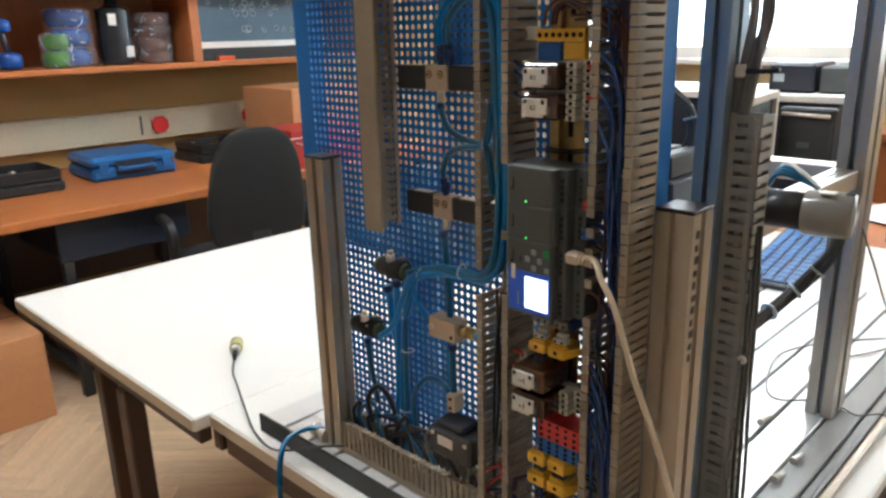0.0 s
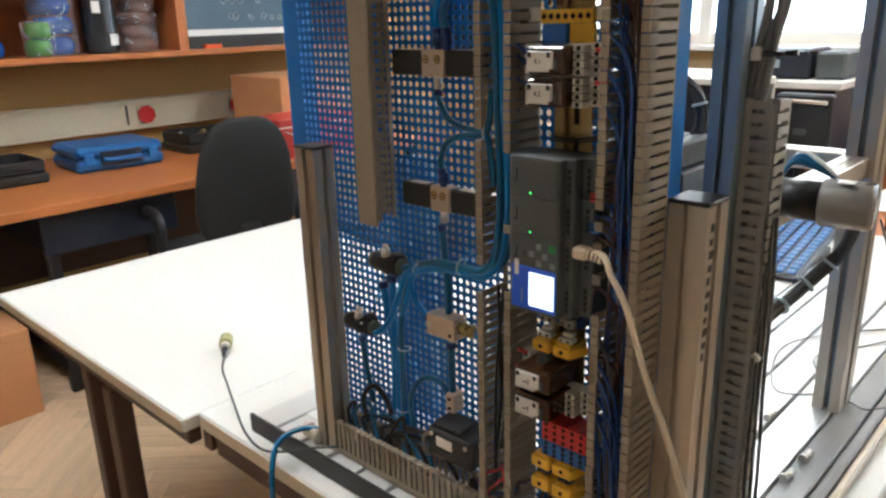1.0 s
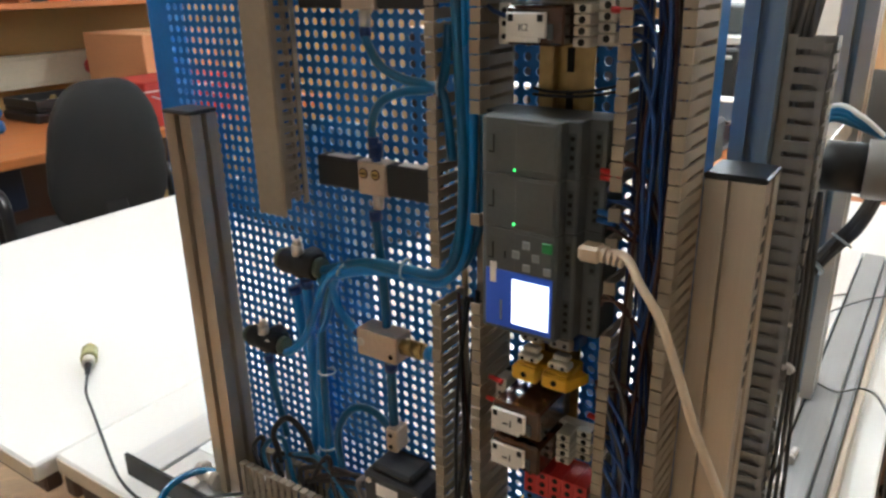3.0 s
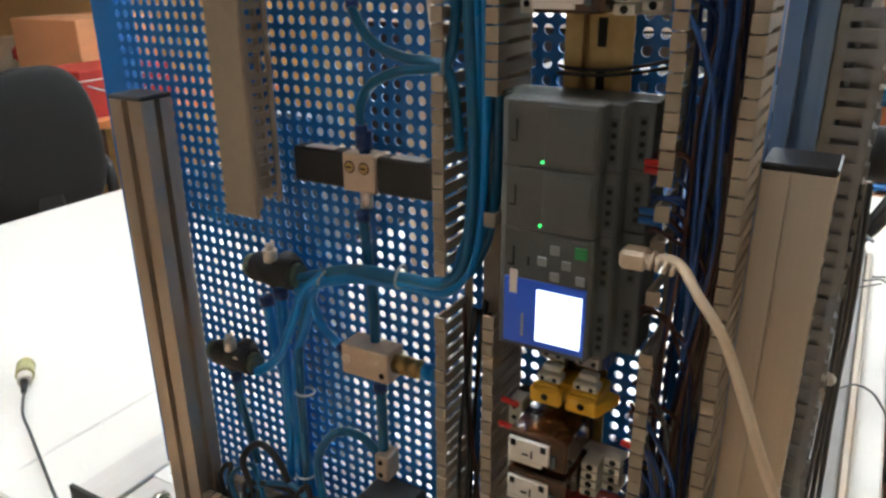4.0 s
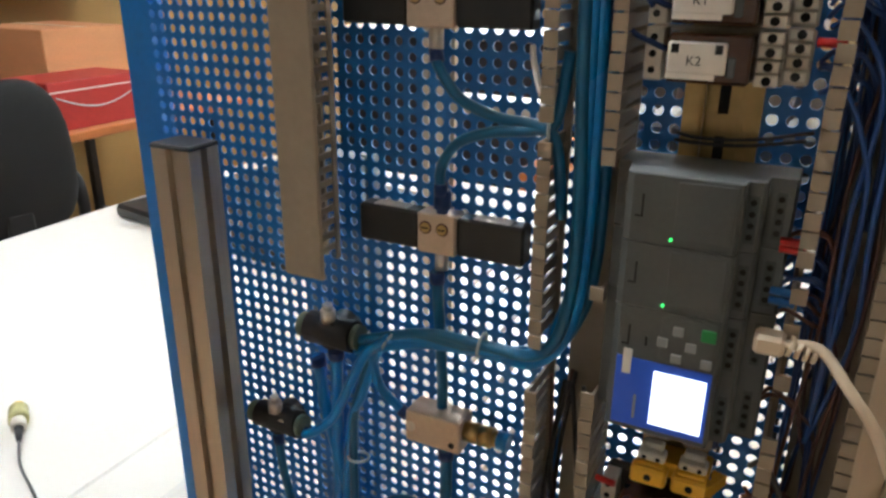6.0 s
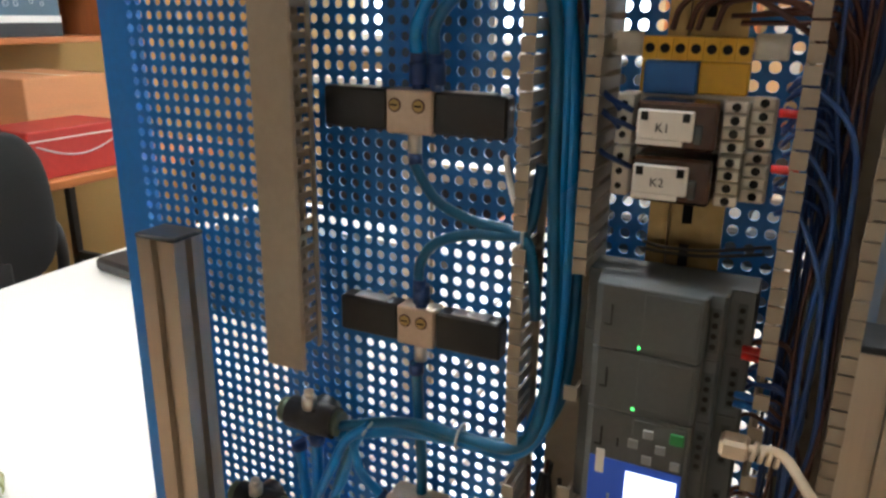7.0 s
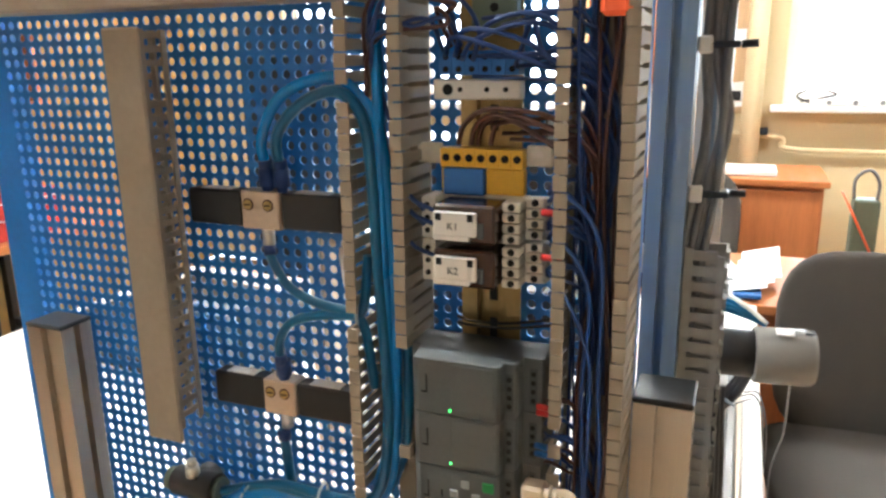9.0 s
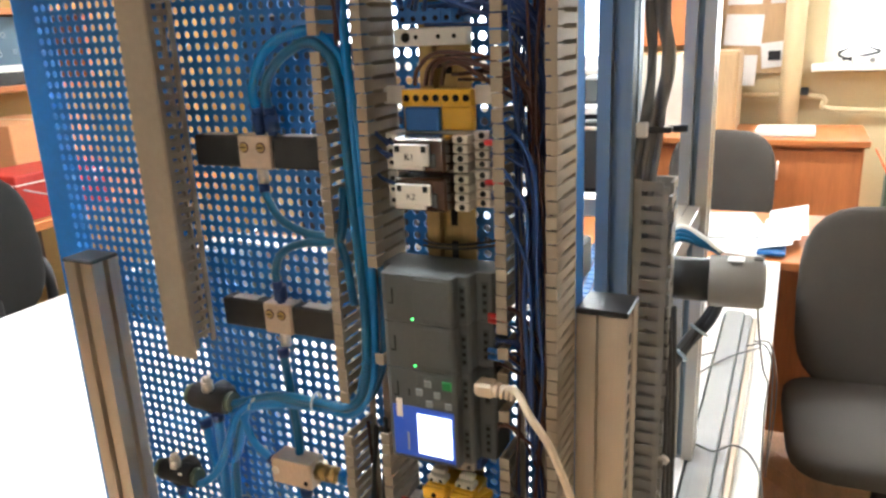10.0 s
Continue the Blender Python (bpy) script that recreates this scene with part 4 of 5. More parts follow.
for k in range(13):
    blue = k % 4 != 0
    z, pts = 1.335, []
    y, x = rw.uniform(0.281, 0.297), rw.uniform(0.447, 0.466)
    while z > 0.81:
        pts.append((x, y, z))
        z -= rw.uniform(0.05, 0.09)
        y = min(0.2985, max(0.280, y + rw.uniform(-0.007, 0.007)))
        x = min(0.468, max(0.444, x + rw.uniform(-0.007, 0.007)))
    wire(pts, rw.uniform(0.0007, 0.001), "wire_b" if blue else "wire_r", "dark blue control wire in the duct" if blue else "brown control wire in the duct")
for k in range(7):
    z, pts = 1.0, []
    y, x = rw.uniform(0.381, 0.4), rw.uniform(0.452, 0.468)
    while z > 0.81:
        pts.append((x, y, z))
        z -= rw.uniform(0.04, 0.07)
        y = min(0.401, max(0.38, y + rw.uniform(-0.008, 0.008)))
    wire(pts, 0.0012, rw.choice(("wire_r", "wire_k", "wire_k")), "thin dark control wire in the duct")
# from the devices into the wire duct
for z, m, n in ((1.086, "wire_r", 2), (1.073, "wire_b", 3), (1.063, "wire_b", 2), (1.058, "wire_r", 3), (1.02, "wire_r", 2), (0.972, "wire_r", 2), (0.938, "wire_b", 4), (0.925, "wire_b", 3), (0.9, "wire_b", 3), (0.87, "wire_k", 3), (1.182, "wire_b", 4), (1.168, "wire_b", 4), (1.15, "wire_b", 3), (1.21, "wire_r", 4), (1.24, "wire_b", 3), (1.245, "wire_b", 2), (1.26, "wire_b", 2)):
    for k in range(n):
        za = z + rw.uniform(-0.005, 0.005)
        y0 = 0.309 if z < 1.2 else rw.uniform(0.318, 0.35)
        pts = [(0.4475 if z < 1.2 else 0.454, y0, za), (0.444, min(y0 - 0.004, 0.305), za + rw.uniform(-0.001, 0.006)), (0.446, 0.296, za + rw.uniform(-0.004, 0.006)), (0.453, rw.uniform(0.285, 0.293), za - rw.uniform(0.008, 0.02)), (0.46, rw.uniform(0.282, 0.295), za - rw.uniform(0.03, 0.07))]
        wire(pts, 0.00095, m, {"wire_b": "dark blue", "wire_r": "brown", "wire_k": "black"}[m] + " control wire leading into the duct")
# red and blue ferrules
for y, z, m in ((0.3065, 1.0865, "red"), (0.3065, 1.0835, "red"), (0.307, 1.0665, "ublue"), (0.307, 1.0625, "ublue"), (0.306, 1.178, "red"), (0.306, 1.158, "red"), (0.306, 0.9545, "red"), (0.3665, 0.959, "red"), (0.368, 0.945, "red")):
    solid("ferrule", S().cyl((0.445, y + 0.005, z), (0.4435, y - 0.004, z), 0.0016, 8), m, ("red" if m == "red" else "blue") + " wire ferrule at a terminal", "ferrule", "wire ferrules")
# brown loops over the yellow bar and a tangle at the top
for k in (0, 2, 3, 5):
    wire([(0.452, 0.352 - 0.003 * k, 1.2055), (0.45, 0.349 - 0.003 * k, 1.214), (0.446, 0.338 - 0.002 * k, 1.221 - 0.001 * k), (0.445, 0.322, 1.222 - 0.0015 * k + rw.uniform(-0.003, 0.002)), (0.446, 0.305, 1.214 - 0.002 * k + rw.uniform(-0.004, 0.003)), (0.455, 0.293, 1.195)], 0.0012, "wire_r", "brown wire arching over the yellow terminal bar")
for k in range(6):
    m = rw.choice(("wire_b", "wire_b", "wire_r"))
    a = rw.uniform(0.326, 0.36)
    wire([(0.454, a, rw.uniform(1.244, 1.25)), (0.446, a + 0.004, 1.257 + rw.uniform(0, 0.01)), (0.444, rw.uniform(0.345, 0.385), 1.262 + rw.uniform(-0.01, 0.015)), (0.447, 0.392, 1.25 + rw.uniform(-0.02, 0.02)), (0.455, rw.uniform(0.383, 0.4), 1.2 + rw.uniform(-0.02, 0.03))], 0.0011, m, "control wire in the tangle at the rail's top")
for k in range(5):
    a = rw.uniform(0.326, 0.36)
    wire([(0.453, a, rw.uniform(1.238, 1.245)), (0.444, a - 0.01, 1.252 + rw.uniform(-0.004, 0.008)), (0.443, 0.31, 1.25 + rw.uniform(-0.012, 0.01)), (0.452, rw.uniform(0.282, 0.297), 1.225 + rw.uniform(-0.02, 0.015)), (0.46, rw.uniform(0.282, 0.295), 1.17)], 0.0012, "wire_b", "dark blue wire sweeping from the top terminals")
for k in range(5):
    a = rw.uniform(0.362, 0.37)
    z = rw.choice((1.175, 1.168, 1.153))
    wire([(0.4485, a - 0.001, z), (0.446, 0.371, z + 0.004), (0.45, 0.379, z + 0.006), (0.457, 0.388, z - 0.01)], 0.0012, "wire_b", "short dark blue wire beside a relay")
wire([(0.4625, 0.357, 1.1195), (0.4605, 0.348, 1.1185), (0.46, 0.33, 1.1195), (0.46, 0.307, 1.1245)], 0.0008, "wire_k", "black cable tie strap across the rail")
wire([(0.462, 0.357, 1.1165), (0.46, 0.348, 1.1165), (0.459, 0.33, 1.1175), (0.459, 0.309, 1.1215)], 0.0008, "wire_k", "black cable tie strap across the rail")
for k in range(10):
    a = rw.uniform(0.33, 0.40)
    wire([(0.45, a, 0.842 + rw.uniform(-0.004, 0.012)), (0.446, a + rw.uniform(-0.01, 0.02), 0.83), (0.45, a + rw.uniform(-0.02, 0.03), 0.81), (0.455, a, 0.79)], 0.0013, rw.choice(("red", "wire_b", "wire_r")), "control wire running down to the foot duct")
for k in range(9):
    a, z0 = rw.uniform(0.2835, 0.303), rw.uniform(0.915, 0.985)
    pts = [(0.449, 0.3085, z0), (0.443, 0.302, z0 + rw.uniform(-0.002, 0.006)), (0.4435, a, z0 - 0.022), (0.446, a + rw.uniform(-0.004, 0.004), z0 - 0.06), (0.449, a + rw.uniform(-0.005, 0.003), 0.85), (0.453, rw.uniform(0.284, 0.3), 0.81)]
    wire(pts, 0.0013, "wire_c" if k % 3 else "wire_d", "mid-blue control wire curving down the duct" if k % 3 else "dark grey control wire curving down the duct")
for k in range(3):
    a = rw.uniform(0.2835, 0.297)
    wire([(0.447, 0.3075, 1.185 - 0.022 * k), (0.441, 0.3, 1.187 - 0.022 * k), (0.4415, a, 1.165 - 0.022 * k), (0.4425, a + rw.uniform(-0.003, 0.003), 1.10), (0.445, a + rw.uniform(-0.003, 0.003), 1.05), (0.452, 0.29, 1.0)], 0.0011, "wire_c", "mid-blue control wire running down the duct")
solid("wire_end", S().tube([(0.457, 0.4175, 1.1505), (0.453, 0.4155, 1.146), (0.447, 0.4105, 1.136), (0.4445, 0.408, 1.1325)], 0.0013, 6, 4), "white", "loose white wire end beside the air duct", "wire")
og = solid("duct_cover", S().box(0.438, 0.446, 0.2765, 0.2885, 1.258, 1.30, 0.002), "orange", "orange plastic cover on the wire duct", "cover")

# ---- cables on the tall column, gear motor ----
for k in range(7):
    y0 = 0.2525 - 0.0019 * k + rw.uniform(-0.0015, 0.0015)
    x0 = 0.553 + 0.002 * (k % 3)
    solid("cable", S().tube([(x0, y0, 1.50), (x0 + rw.uniform(-0.002, 0.002), y0 + rw.uniform(-0.003, 0.003), 1.36), (x0 + 0.0015, y0 + 0.002, 1.25), (x0 + rw.uniform(-0.005, 0.006), y0 + rw.uniform(-0.004, 0.003), 1.21), (x0, y0 + 0.003, 1.172), (x0, y0 + 0.008, 1.13), (x0, y0 + 0.012, 1.08)], 0.0021, 8, 6), "wire_g", "grey round cable running down the column", "cable", "grey cables")
for z in (1.248, 1.171):
    cl = thing("cable_clamp", station((0.556, 0.255, z)), "white clamp with black tie holding grey cables", "clamp", "cable clamps")
    part("base", S().box(0.5475, 0.556, 0.2505, 0.2574, z - 0.0045, z + 0.0045, 0.001), "white", cl)
    part("strap", S().box(0.5495, 0.562, 0.2375, 0.2505, z - 0.0017, z + 0.0017, 0.0006), "black", cl)
    part("tail", S().cyl((0.556, 0.237, z), (0.556, 0.229, z + 0.0005), 0.0021, 8), "black", cl)
for k in range(3):
    y0 = 0.2325 - 0.0022 * k
    solid("cable", S().tube([(0.5525 + 0.003 * k, y0 + 0.004, 1.06), (0.551 + 0.003 * k, y0 + 0.001, 1.0), (0.551 + 0.003 * k, y0, 0.93), (0.552 + 0.003 * k, y0 - 0.0012 * k, 0.86), (0.556 + 0.003 * k, y0 - 0.002, 0.795), (0.57, y0 - 0.003, PZ + 0.003)], 0.0014, 8, 6), "wire_d", "dark grey cable tied along the side duct", "cable", "dark cables by the side duct")
solid("cable_tie", S().cyl((0.548, 0.2335, 0.9555), (0.5505, 0.2325, 0.9565), 0.0036, 10), "white", "white tie head on the side duct's cables", "cable tie", "cable ties")
# dark bars paint a serrated reflection on the post's side
for k in range(11):
    part("print_bar", S().box(0.4785, 0.4825 + 0.0012 * (k % 3), 0.2440, 0.2443, 0.975 + 0.009 * k, 0.9805 + 0.009 * k - 0.001 * (k % 2)), "wire_k", post_b)
solid("cable", B().tube([(0.86, 0.25, 1.15), (0.92, 0.25, 1.10), (1.02, 0.243, 1.0), (1.16, 0.236, 0.91), (1.22, 0.238, 0.84), (1.24, 0.236, 0.76), (1.22, 0.232, 0.6), (1.2, 0.228, 0.3), (1.25, 0.2, 0.004)], 0.0011, 7, 6), "wire_g", "thin grey cable hanging from the motor over the table edge", "cable", "trailing cables")
gm = thing("gear_motor", station((0.6, 0.24, 1.03)), "grey cylindrical gear motor with black gearbox on the side duct", "motor")
part("gearbox", S().cyl((0.597, 0.249, 1.066), (0.6, 0.2165, 1.0655), 0.0145, 22), "black", gm)
mm = part("housing", S().lathe(0, 0, [(0.0001, 0.0), (0.0165, 0.0), (0.0172, 0.001), (0.0172, 0.031), (0.0158, 0.034), (0.0001, 0.0342)], 26), "motor", gm)
mm.data.transform(Matrix.Translation(station((0, 0, 0))).inverted())
mm.data.transform(Matrix.Translation(station((0.6, 0.2165, 1.0655))) @ pose(0, 0, 0, 90, 0, 6))
part("label_plate", S().box(0.591, 0.602, 0.195, 0.205, 1.0823, 1.083), "white", gm, "white label")
for x in (0.598, 0.603):
    part("vent", S().box(x, x + 0.0015, 0.1835, 0.189, 1.0822, 1.0829), "void", gm)
part("bracket", S().box(0.584, 0.612, 0.2495, 0.257, 1.045, 1.088, 0.001), "alu_dark", gm)
for k in range(4):
    solid("cable", S().tube([(0.596 + 0.002 * k, 0.246, 1.082), (0.60 + 0.003 * k, 0.238, 1.092 + 0.002 * k), (0.606, 0.224, 1.088 + 0.002 * k), (0.606, 0.21, 1.083)], 0.0018, 7, 6), "hose2" if k < 3 else "white", "thin cable bending over the gear motor", "cable", "thin motor cables")
bd = [(0.66, 0.214, 1.052), (0.682, 0.2135, 1.03), (0.69, 0.222, 1.004), (0.686, 0.236, 0.984), (0.67, 0.247, 0.968), (0.64, 0.255, 0.957), (0.605, 0.262, 0.948), (0.58, 0.268, 0.93)]
for k in range(7):
    a = 2 * math.pi * k / 6
    q = 0.0 if k == 6 else 0.0045
    solid("motor_cable", S().tube([(x + 0.6 * q * math.cos(a + 3 * i), y + q * math.cos(a + 0.3 * i) * 0.6, z + q * math.sin(a + 0.3 * i)) for i, (x, y, z) in enumerate(bd)], 0.0024, 7, 6), "wire_d", "dark grey cable in the bundle under the motor", "cable", "bundled motor cables")
for p, w in (((0.6885, 0.229, 0.993), (0.3, -0.5, 0.8)), ((0.678, 0.2425, 0.9745), (0.6, -0.5, 0.6)), ((0.651, 0.2527, 0.9605), (0.9, -0.25, 0.33)), ((0.617, 0.26, 0.951), (0.9, -0.2, 0.3))):
    w = Vector(w).normalized() * 0.001
    solid("cable_tie", S().cyl(tuple(Vector(p) - w), tuple(Vector(p) + w), 0.0082, 12), "tie", "pale clear cable tie round a dark bundle", "cable tie", "cable ties")
hb = [(0.600, 0.345, 1.168), (0.606, 0.336, 1.152), (0.612, 0.3215, 1.136), (0.612, 0.3165, 1.1164), (0.610, 0.3225, 1.096), (0.606, 0.331, 1.078), (0.60, 0.338, 1.062)]
for k in range(5):
    a = 2 * math.pi * k / 5
    solid("cable", S().tube([(x + 0.003 * math.cos(a + 0.4 * i), y + 0.003 * math.sin(a + 0.4 * i), z + 0.0015 * math.cos(a)) for i, (x, y, z) in enumerate(hb)], 0.0022, 7, 6), "wire_d", "dark grey cable arching behind the panel", "cable", "cables behind the panel")
solid("cable_tie", S().cyl((0.612, 0.3192, 1.129), (0.612, 0.3186, 1.127), 0.0062, 12), "tie", "pale clear cable tie round grey cables", "cable tie", "cable ties")
vt = thing("valve_island", station((0.58, 0.36, 1.06)), "dark grey valve island on the cross rail behind the panel", "valve")
part("body", S().box(0.55, 0.62, 0.3, 0.42, 1.057, 1.085, 0.002), "slate", vt)
for k in range(6):
    part("valve_slice", S().box(0.555, 0.615, 0.305 + k * 0.018, 0.321 + k * 0.018, 1.0852, 1.105, 0.002), "slate2", vt)
part("leg", S().box(0.56, 0.57, 0.35, 0.36, PZ, 1.057), "alu_dark", vt)

# ---- things on the plate and tables ----
sn = thing("sensor_plug", (0.673, 1.2435, TZ), "clear yellowish connector plug lying on the table", "connector")
part("body", B().cyl((0.722, 1.312, TZ + 0.0135), (0.705, 1.288, TZ + 0.0125), 0.0125, 14), "clear", sn)
part("nut", B().cyl((0.705, 1.288, TZ + 0.0125), (0.695, 1.274, TZ + 0.0115), 0.0095, 10), "ivory", sn)
part("tip", B().cyl((0.727, 1.319, TZ + 0.0135), (0.722, 1.312, TZ + 0.0135), 0.009, 12), "yellow", sn)
part("strain_relief", B().cyl((0.695, 1.274, TZ + 0.0115), (0.68, 1.253, TZ + 0.008), 0.006, 8, 0.003), "wire_k", sn)
part("cord", B().tube([(0.68, 1.253, TZ + 0.008), (0.652, 1.212, TZ + 0.005), (0.632, 1.165, TZ + 0.003), (0.602, 1.095, TZ + 0.003), (0.563, 1.0, TZ + 0.003), (0.55, 0.935, TZ + 0.005), (0.552, 0.885, TZ + 0.02), (0.575, 0.835, TZ + 0.036), (0.60, 0.80, TZ + 0.04), (0.61, 0.765, TZ + 0.05), (0.60, 0.72, TZ + 0.055)], 0.0019, 8, 6), "wire_d", sn)
solid("air_supply_hose", B().tube([(0.60, 0.855, TZ + 0.045), (0.585, 0.875, TZ + 0.046), (0.555, 0.885, TZ + 0.04), (0.528, 0.87, TZ + 0.026), (0.512, 0.855, TZ - 0.03), (0.51, 0.845, TZ - 0.12), (0.512, 0.84, TZ - 0.3), (0.52, 0.84, 0.05), (0.6, 0.9, 0.006)], 0.0042, 9, 6), "hose2", "blue air hose hanging over the table's edge", "hose")
tg = thing("name_plate", station((0.53, 0.66, PZ)), "white printed maker's plate on the aluminium plate", "label")
part("plate_body", S().box(0.47, 0.52, 0.672, 0.694, PZ + 0.0003, PZ + 0.0012), "paper", tg)
for k in range(6):
    part("print_bar", S().box(0.478 + k * 0.006, 0.482 + k * 0.006, 0.677, 0.684, PZ + 0.0013, PZ + 0.0016), "wire_g", tg)
for x, y, a in ((0.80, 0.298, 0.4), (0.70, 0.245, 1.0), (0.745, 0.243, 0.9)):
    cp = thing("clamp_nut", station((x, y, PZ)), "small steel slot nut resting on the plate", "fastener", "slot nuts")
    part("body", S().cyl((x - 0.008, y, PZ + 0.0033), (x + 0.010, y - 0.002 * a, PZ + 0.0033), 0.0033, 8), "steel", cp)
    part("collar", S().cyl((x - 0.010, y, PZ + 0.0042), (x - 0.006, y, PZ + 0.0042), 0.0042, 8), "steel", cp)
for pts in ([(0.9, 0.262, PZ + .002), (0.86, 0.31, PZ + .003), (0.92, 0.34, PZ + .003), (1.0, 0.35, PZ + .003), (1.08, 0.31, PZ + .003), (1.15, 0.25, PZ + .003)],
            [(0.9, 0.262, PZ + .003), (0.98, 0.31, PZ + .003), (1.06, 0.27, PZ + .003), (1.14, 0.23, PZ + .003), (1.19, 0.19, PZ + .002)],
            [(0.89, 0.245, PZ + .002), (0.88, 0.225, PZ + .003), (0.9, 0.205, PZ + .003), (0.885, 0.185, 0.77), (0.86, 0.172, 0.74), (0.83, 0.165, 0.6)],
            [(1.19, 0.21, PZ + .002), (1.2, 0.185, 0.772), (1.19, 0.172, 0.73), (1.15, 0.17, 0.6)],
            [(1.21, 0.2, PZ + .002), (1.22, 0.178, 0.765), (1.2, 0.165, 0.7), (1.21, 0.17, 0.55)]):
    solid("cable", S().tube(pts, 0.0012, 7, 6), "wire_g", "thin grey cable trailing over the plate", "cable", "trailing cables")
kb = thing("keyboard", (1.87, 0.655, TZ), "keyboard tilted on a stand behind the frame, its keys coloured like a blue reflection", "keyboard")
km = pose(1.87, 0.652, 0.80, 0, 0, 4) @ pose(0, 0, 0, 0, -5, 0)
kbb = B().box(-0.2, 0.2, -0.07, 0.07, -0.012, 0.008, 0.004)
kbb.v = [tuple(km @ Vector(p)) for p in kbb.v]
base = part("base", kbb, "navy", kb)
# the keys' blue puts a reflection into their colour
for r in range(5):
    for c in range(14):
        q = B().box(-0.188 + c * 0.027, -0.165 + c * 0.027, -0.062 + r * 0.025, -0.041 + r * 0.025, 0.0082, 0.014, 0.003)
        q.v = [tuple(km @ Vector(p)) for p in q.v]
        part("key", q, "case", base)
part("stand", B().box(1.72, 2.02, 0.6, 0.7, 0.7505, 0.773, 0.004), "black", kb)

# ---- desk, screen and clutter beyond the station ----
d2 = thing("desk", (2.4, -0.4, 0), "orange beech desk with papers", "desk")
part("desktop", B().box(2.285, 2.86, -0.46, 1.22, 0.722, 0.748, 0.003), "wood", d2)
part("side_panel", B().box(2.31, 2.84, -0.45, -0.425, 0, 0.7215), "wood_v", d2)
part("side_panel", B().box(2.31, 2.84, 1.18, 1.205, 0, 0.7215), "wood_v", d2)
part("modesty_panel", B().box(2.6, 2.62, -0.424, 1.179, 0.06, 0.7), "wood_v", d2)
for k, (x, y, a, w, h) in enumerate(((2.5, 0.44, 6, 0.3, 0.21), (2.42, 0.36, -9, 0.21, 0.2), (2.62, 0.40, 14, 0.3, 0.21), (2.7, 0.62, -20, 0.3, 0.21))):
    p = B().box(-w / 2, w / 2, -h / 2, h / 2, 0, 0.002 + 0.006 * (k == 2))
    p.v = [tuple(pose(x, y, 0.7485 + 0.0025 * k, 0, 0, a) @ Vector(q)) for q in p.v]
    solid("paper_sheet", p, "paper", "loose white paper sheets on the desk", "paper", "papers on the desk")
fold = thing("document_tray", (2.5, 0.2, 0.748), "flat blue tray under curled white papers", "tray")
part("tray", B().box(2.31, 2.62, 0.225, 0.30, 0.7545, 0.766, 0.003), "case", fold)
for k in range(3):
    a = B()
    n = 8
    lift = (0.003, 0.006, 0.02, 0.004)[k]
    vs = [(2.33 + 0.05 * k + 0.26 * i / n, 0.30 - 0.01 * k, 0.768 + 0.003 * k + lift * (i / n) ** 3) for i in range(n + 1)]
    vs += [(p[0] + 0.03, p[1] - 0.09 - 0.01 * k, p[2] + 0.01 + 0.5 * lift * (j / n) ** 2) for j, p in enumerate(vs)]
    vs += [(p[0], p[1], p[2] + 0.0012) for p in vs]
    m1 = n + 1
    fs = []
    for i in range(n):
        fs += [(i, m1 + i, m1 + i + 1, i + 1), (2 * m1 + i, 2 * m1 + i + 1, 3 * m1 + i + 1, 3 * m1 + i)]
    part("sheet", a.add(vs, fs), "paper", fold)
pc = thing("computer_monitor", (2.72, 0.93, 0.75), "black flat computer monitor seen against the window", "monitor")
part("screen_back", B().box(2.7, 2.75, 0.837, 1.02, 0.832, 1.075, 0.008), "black", pc)
part("logo_plate", B().box(2.696, 2.699, 0.91, 0.95, 0.94, 0.96), "slate", pc)
part("grip_bar", B().cyl((2.688, 0.85, 1.05), (2.688, 1.005, 1.054), 0.007, 10), "steel", pc)
part("neck", B().box(2.71, 2.74, 0.9, 0.94, 0.752, 0.8315, 0.004), "black", pc)
part("foot", B().box(2.66, 2.82, 0.84, 0.985, 0.7485, 0.762, 0.005), "black", pc)
cab = thing("computer_monitor", (2.58, 1.06, 0.75), "old computer monitor with ivory bezel and blank grey screen", "monitor")
mt = pose(2.58, 1.06, 0.945, 0, 0, 8)


def put_m(b):
    b.v = [tuple(mt @ Vector(p)) for p in b.v]
    return b


for a, b, c, d in ((-0.2, 0.2, 0.155, 0.18), (-0.2, 0.2, -0.18, -0.145), (-0.2, -0.175, -0.145, 0.155), (0.175, 0.2, -0.145, 0.155)):
    part("bezel", put_m(B().box(a, b, -0.035, 0.02, c, d, 0.003)), "ivory", cab)
part("screen", put_m(B().box(-0.175, 0.175, -0.02, 0.01, -0.145, 0.155)), "screen", cab, "blank grey screen")
part("foot", put_m(B().box(-0.1, 0.1, -0.08, 0.1, -0.197, -0.181, 0.004)), "ivory", cab)
wb = thing("white_counter", (3.6, 1.5, 0), "white counter along the window with clutter", "counter")
part("top", B().box(3.0, 3.5, 0.9, 2.4, 1.062, 1.088, 0.003), "laminate", wb)
part("body", B().box(3.04, 3.48, 0.93, 2.38, 0, 1.0615), "navy", wb)
bb = thing("projector", (3.2, 1.13, 1.09), "dark blue box with pale badge on the counter", "box")
part("body", B().box(3.1, 3.35, 1.05, 1.22, 1.0885, 1.2, 0.01), "navy", bb)
part("badge", B().box(3.094, 3.0995, 1.16, 1.2, 1.13, 1.16), "tie", bb)
bb2 = solid("grey_box", B().box(3.12, 3.35, 0.93, 1.035, 1.0885, 1.19, 0.008), "slate", "grey box on the window counter", "box")
pot = thing("pen_holder", (2.37, 0.53, 0.75), "dark pen holder with pens on the desk", "pen holder")
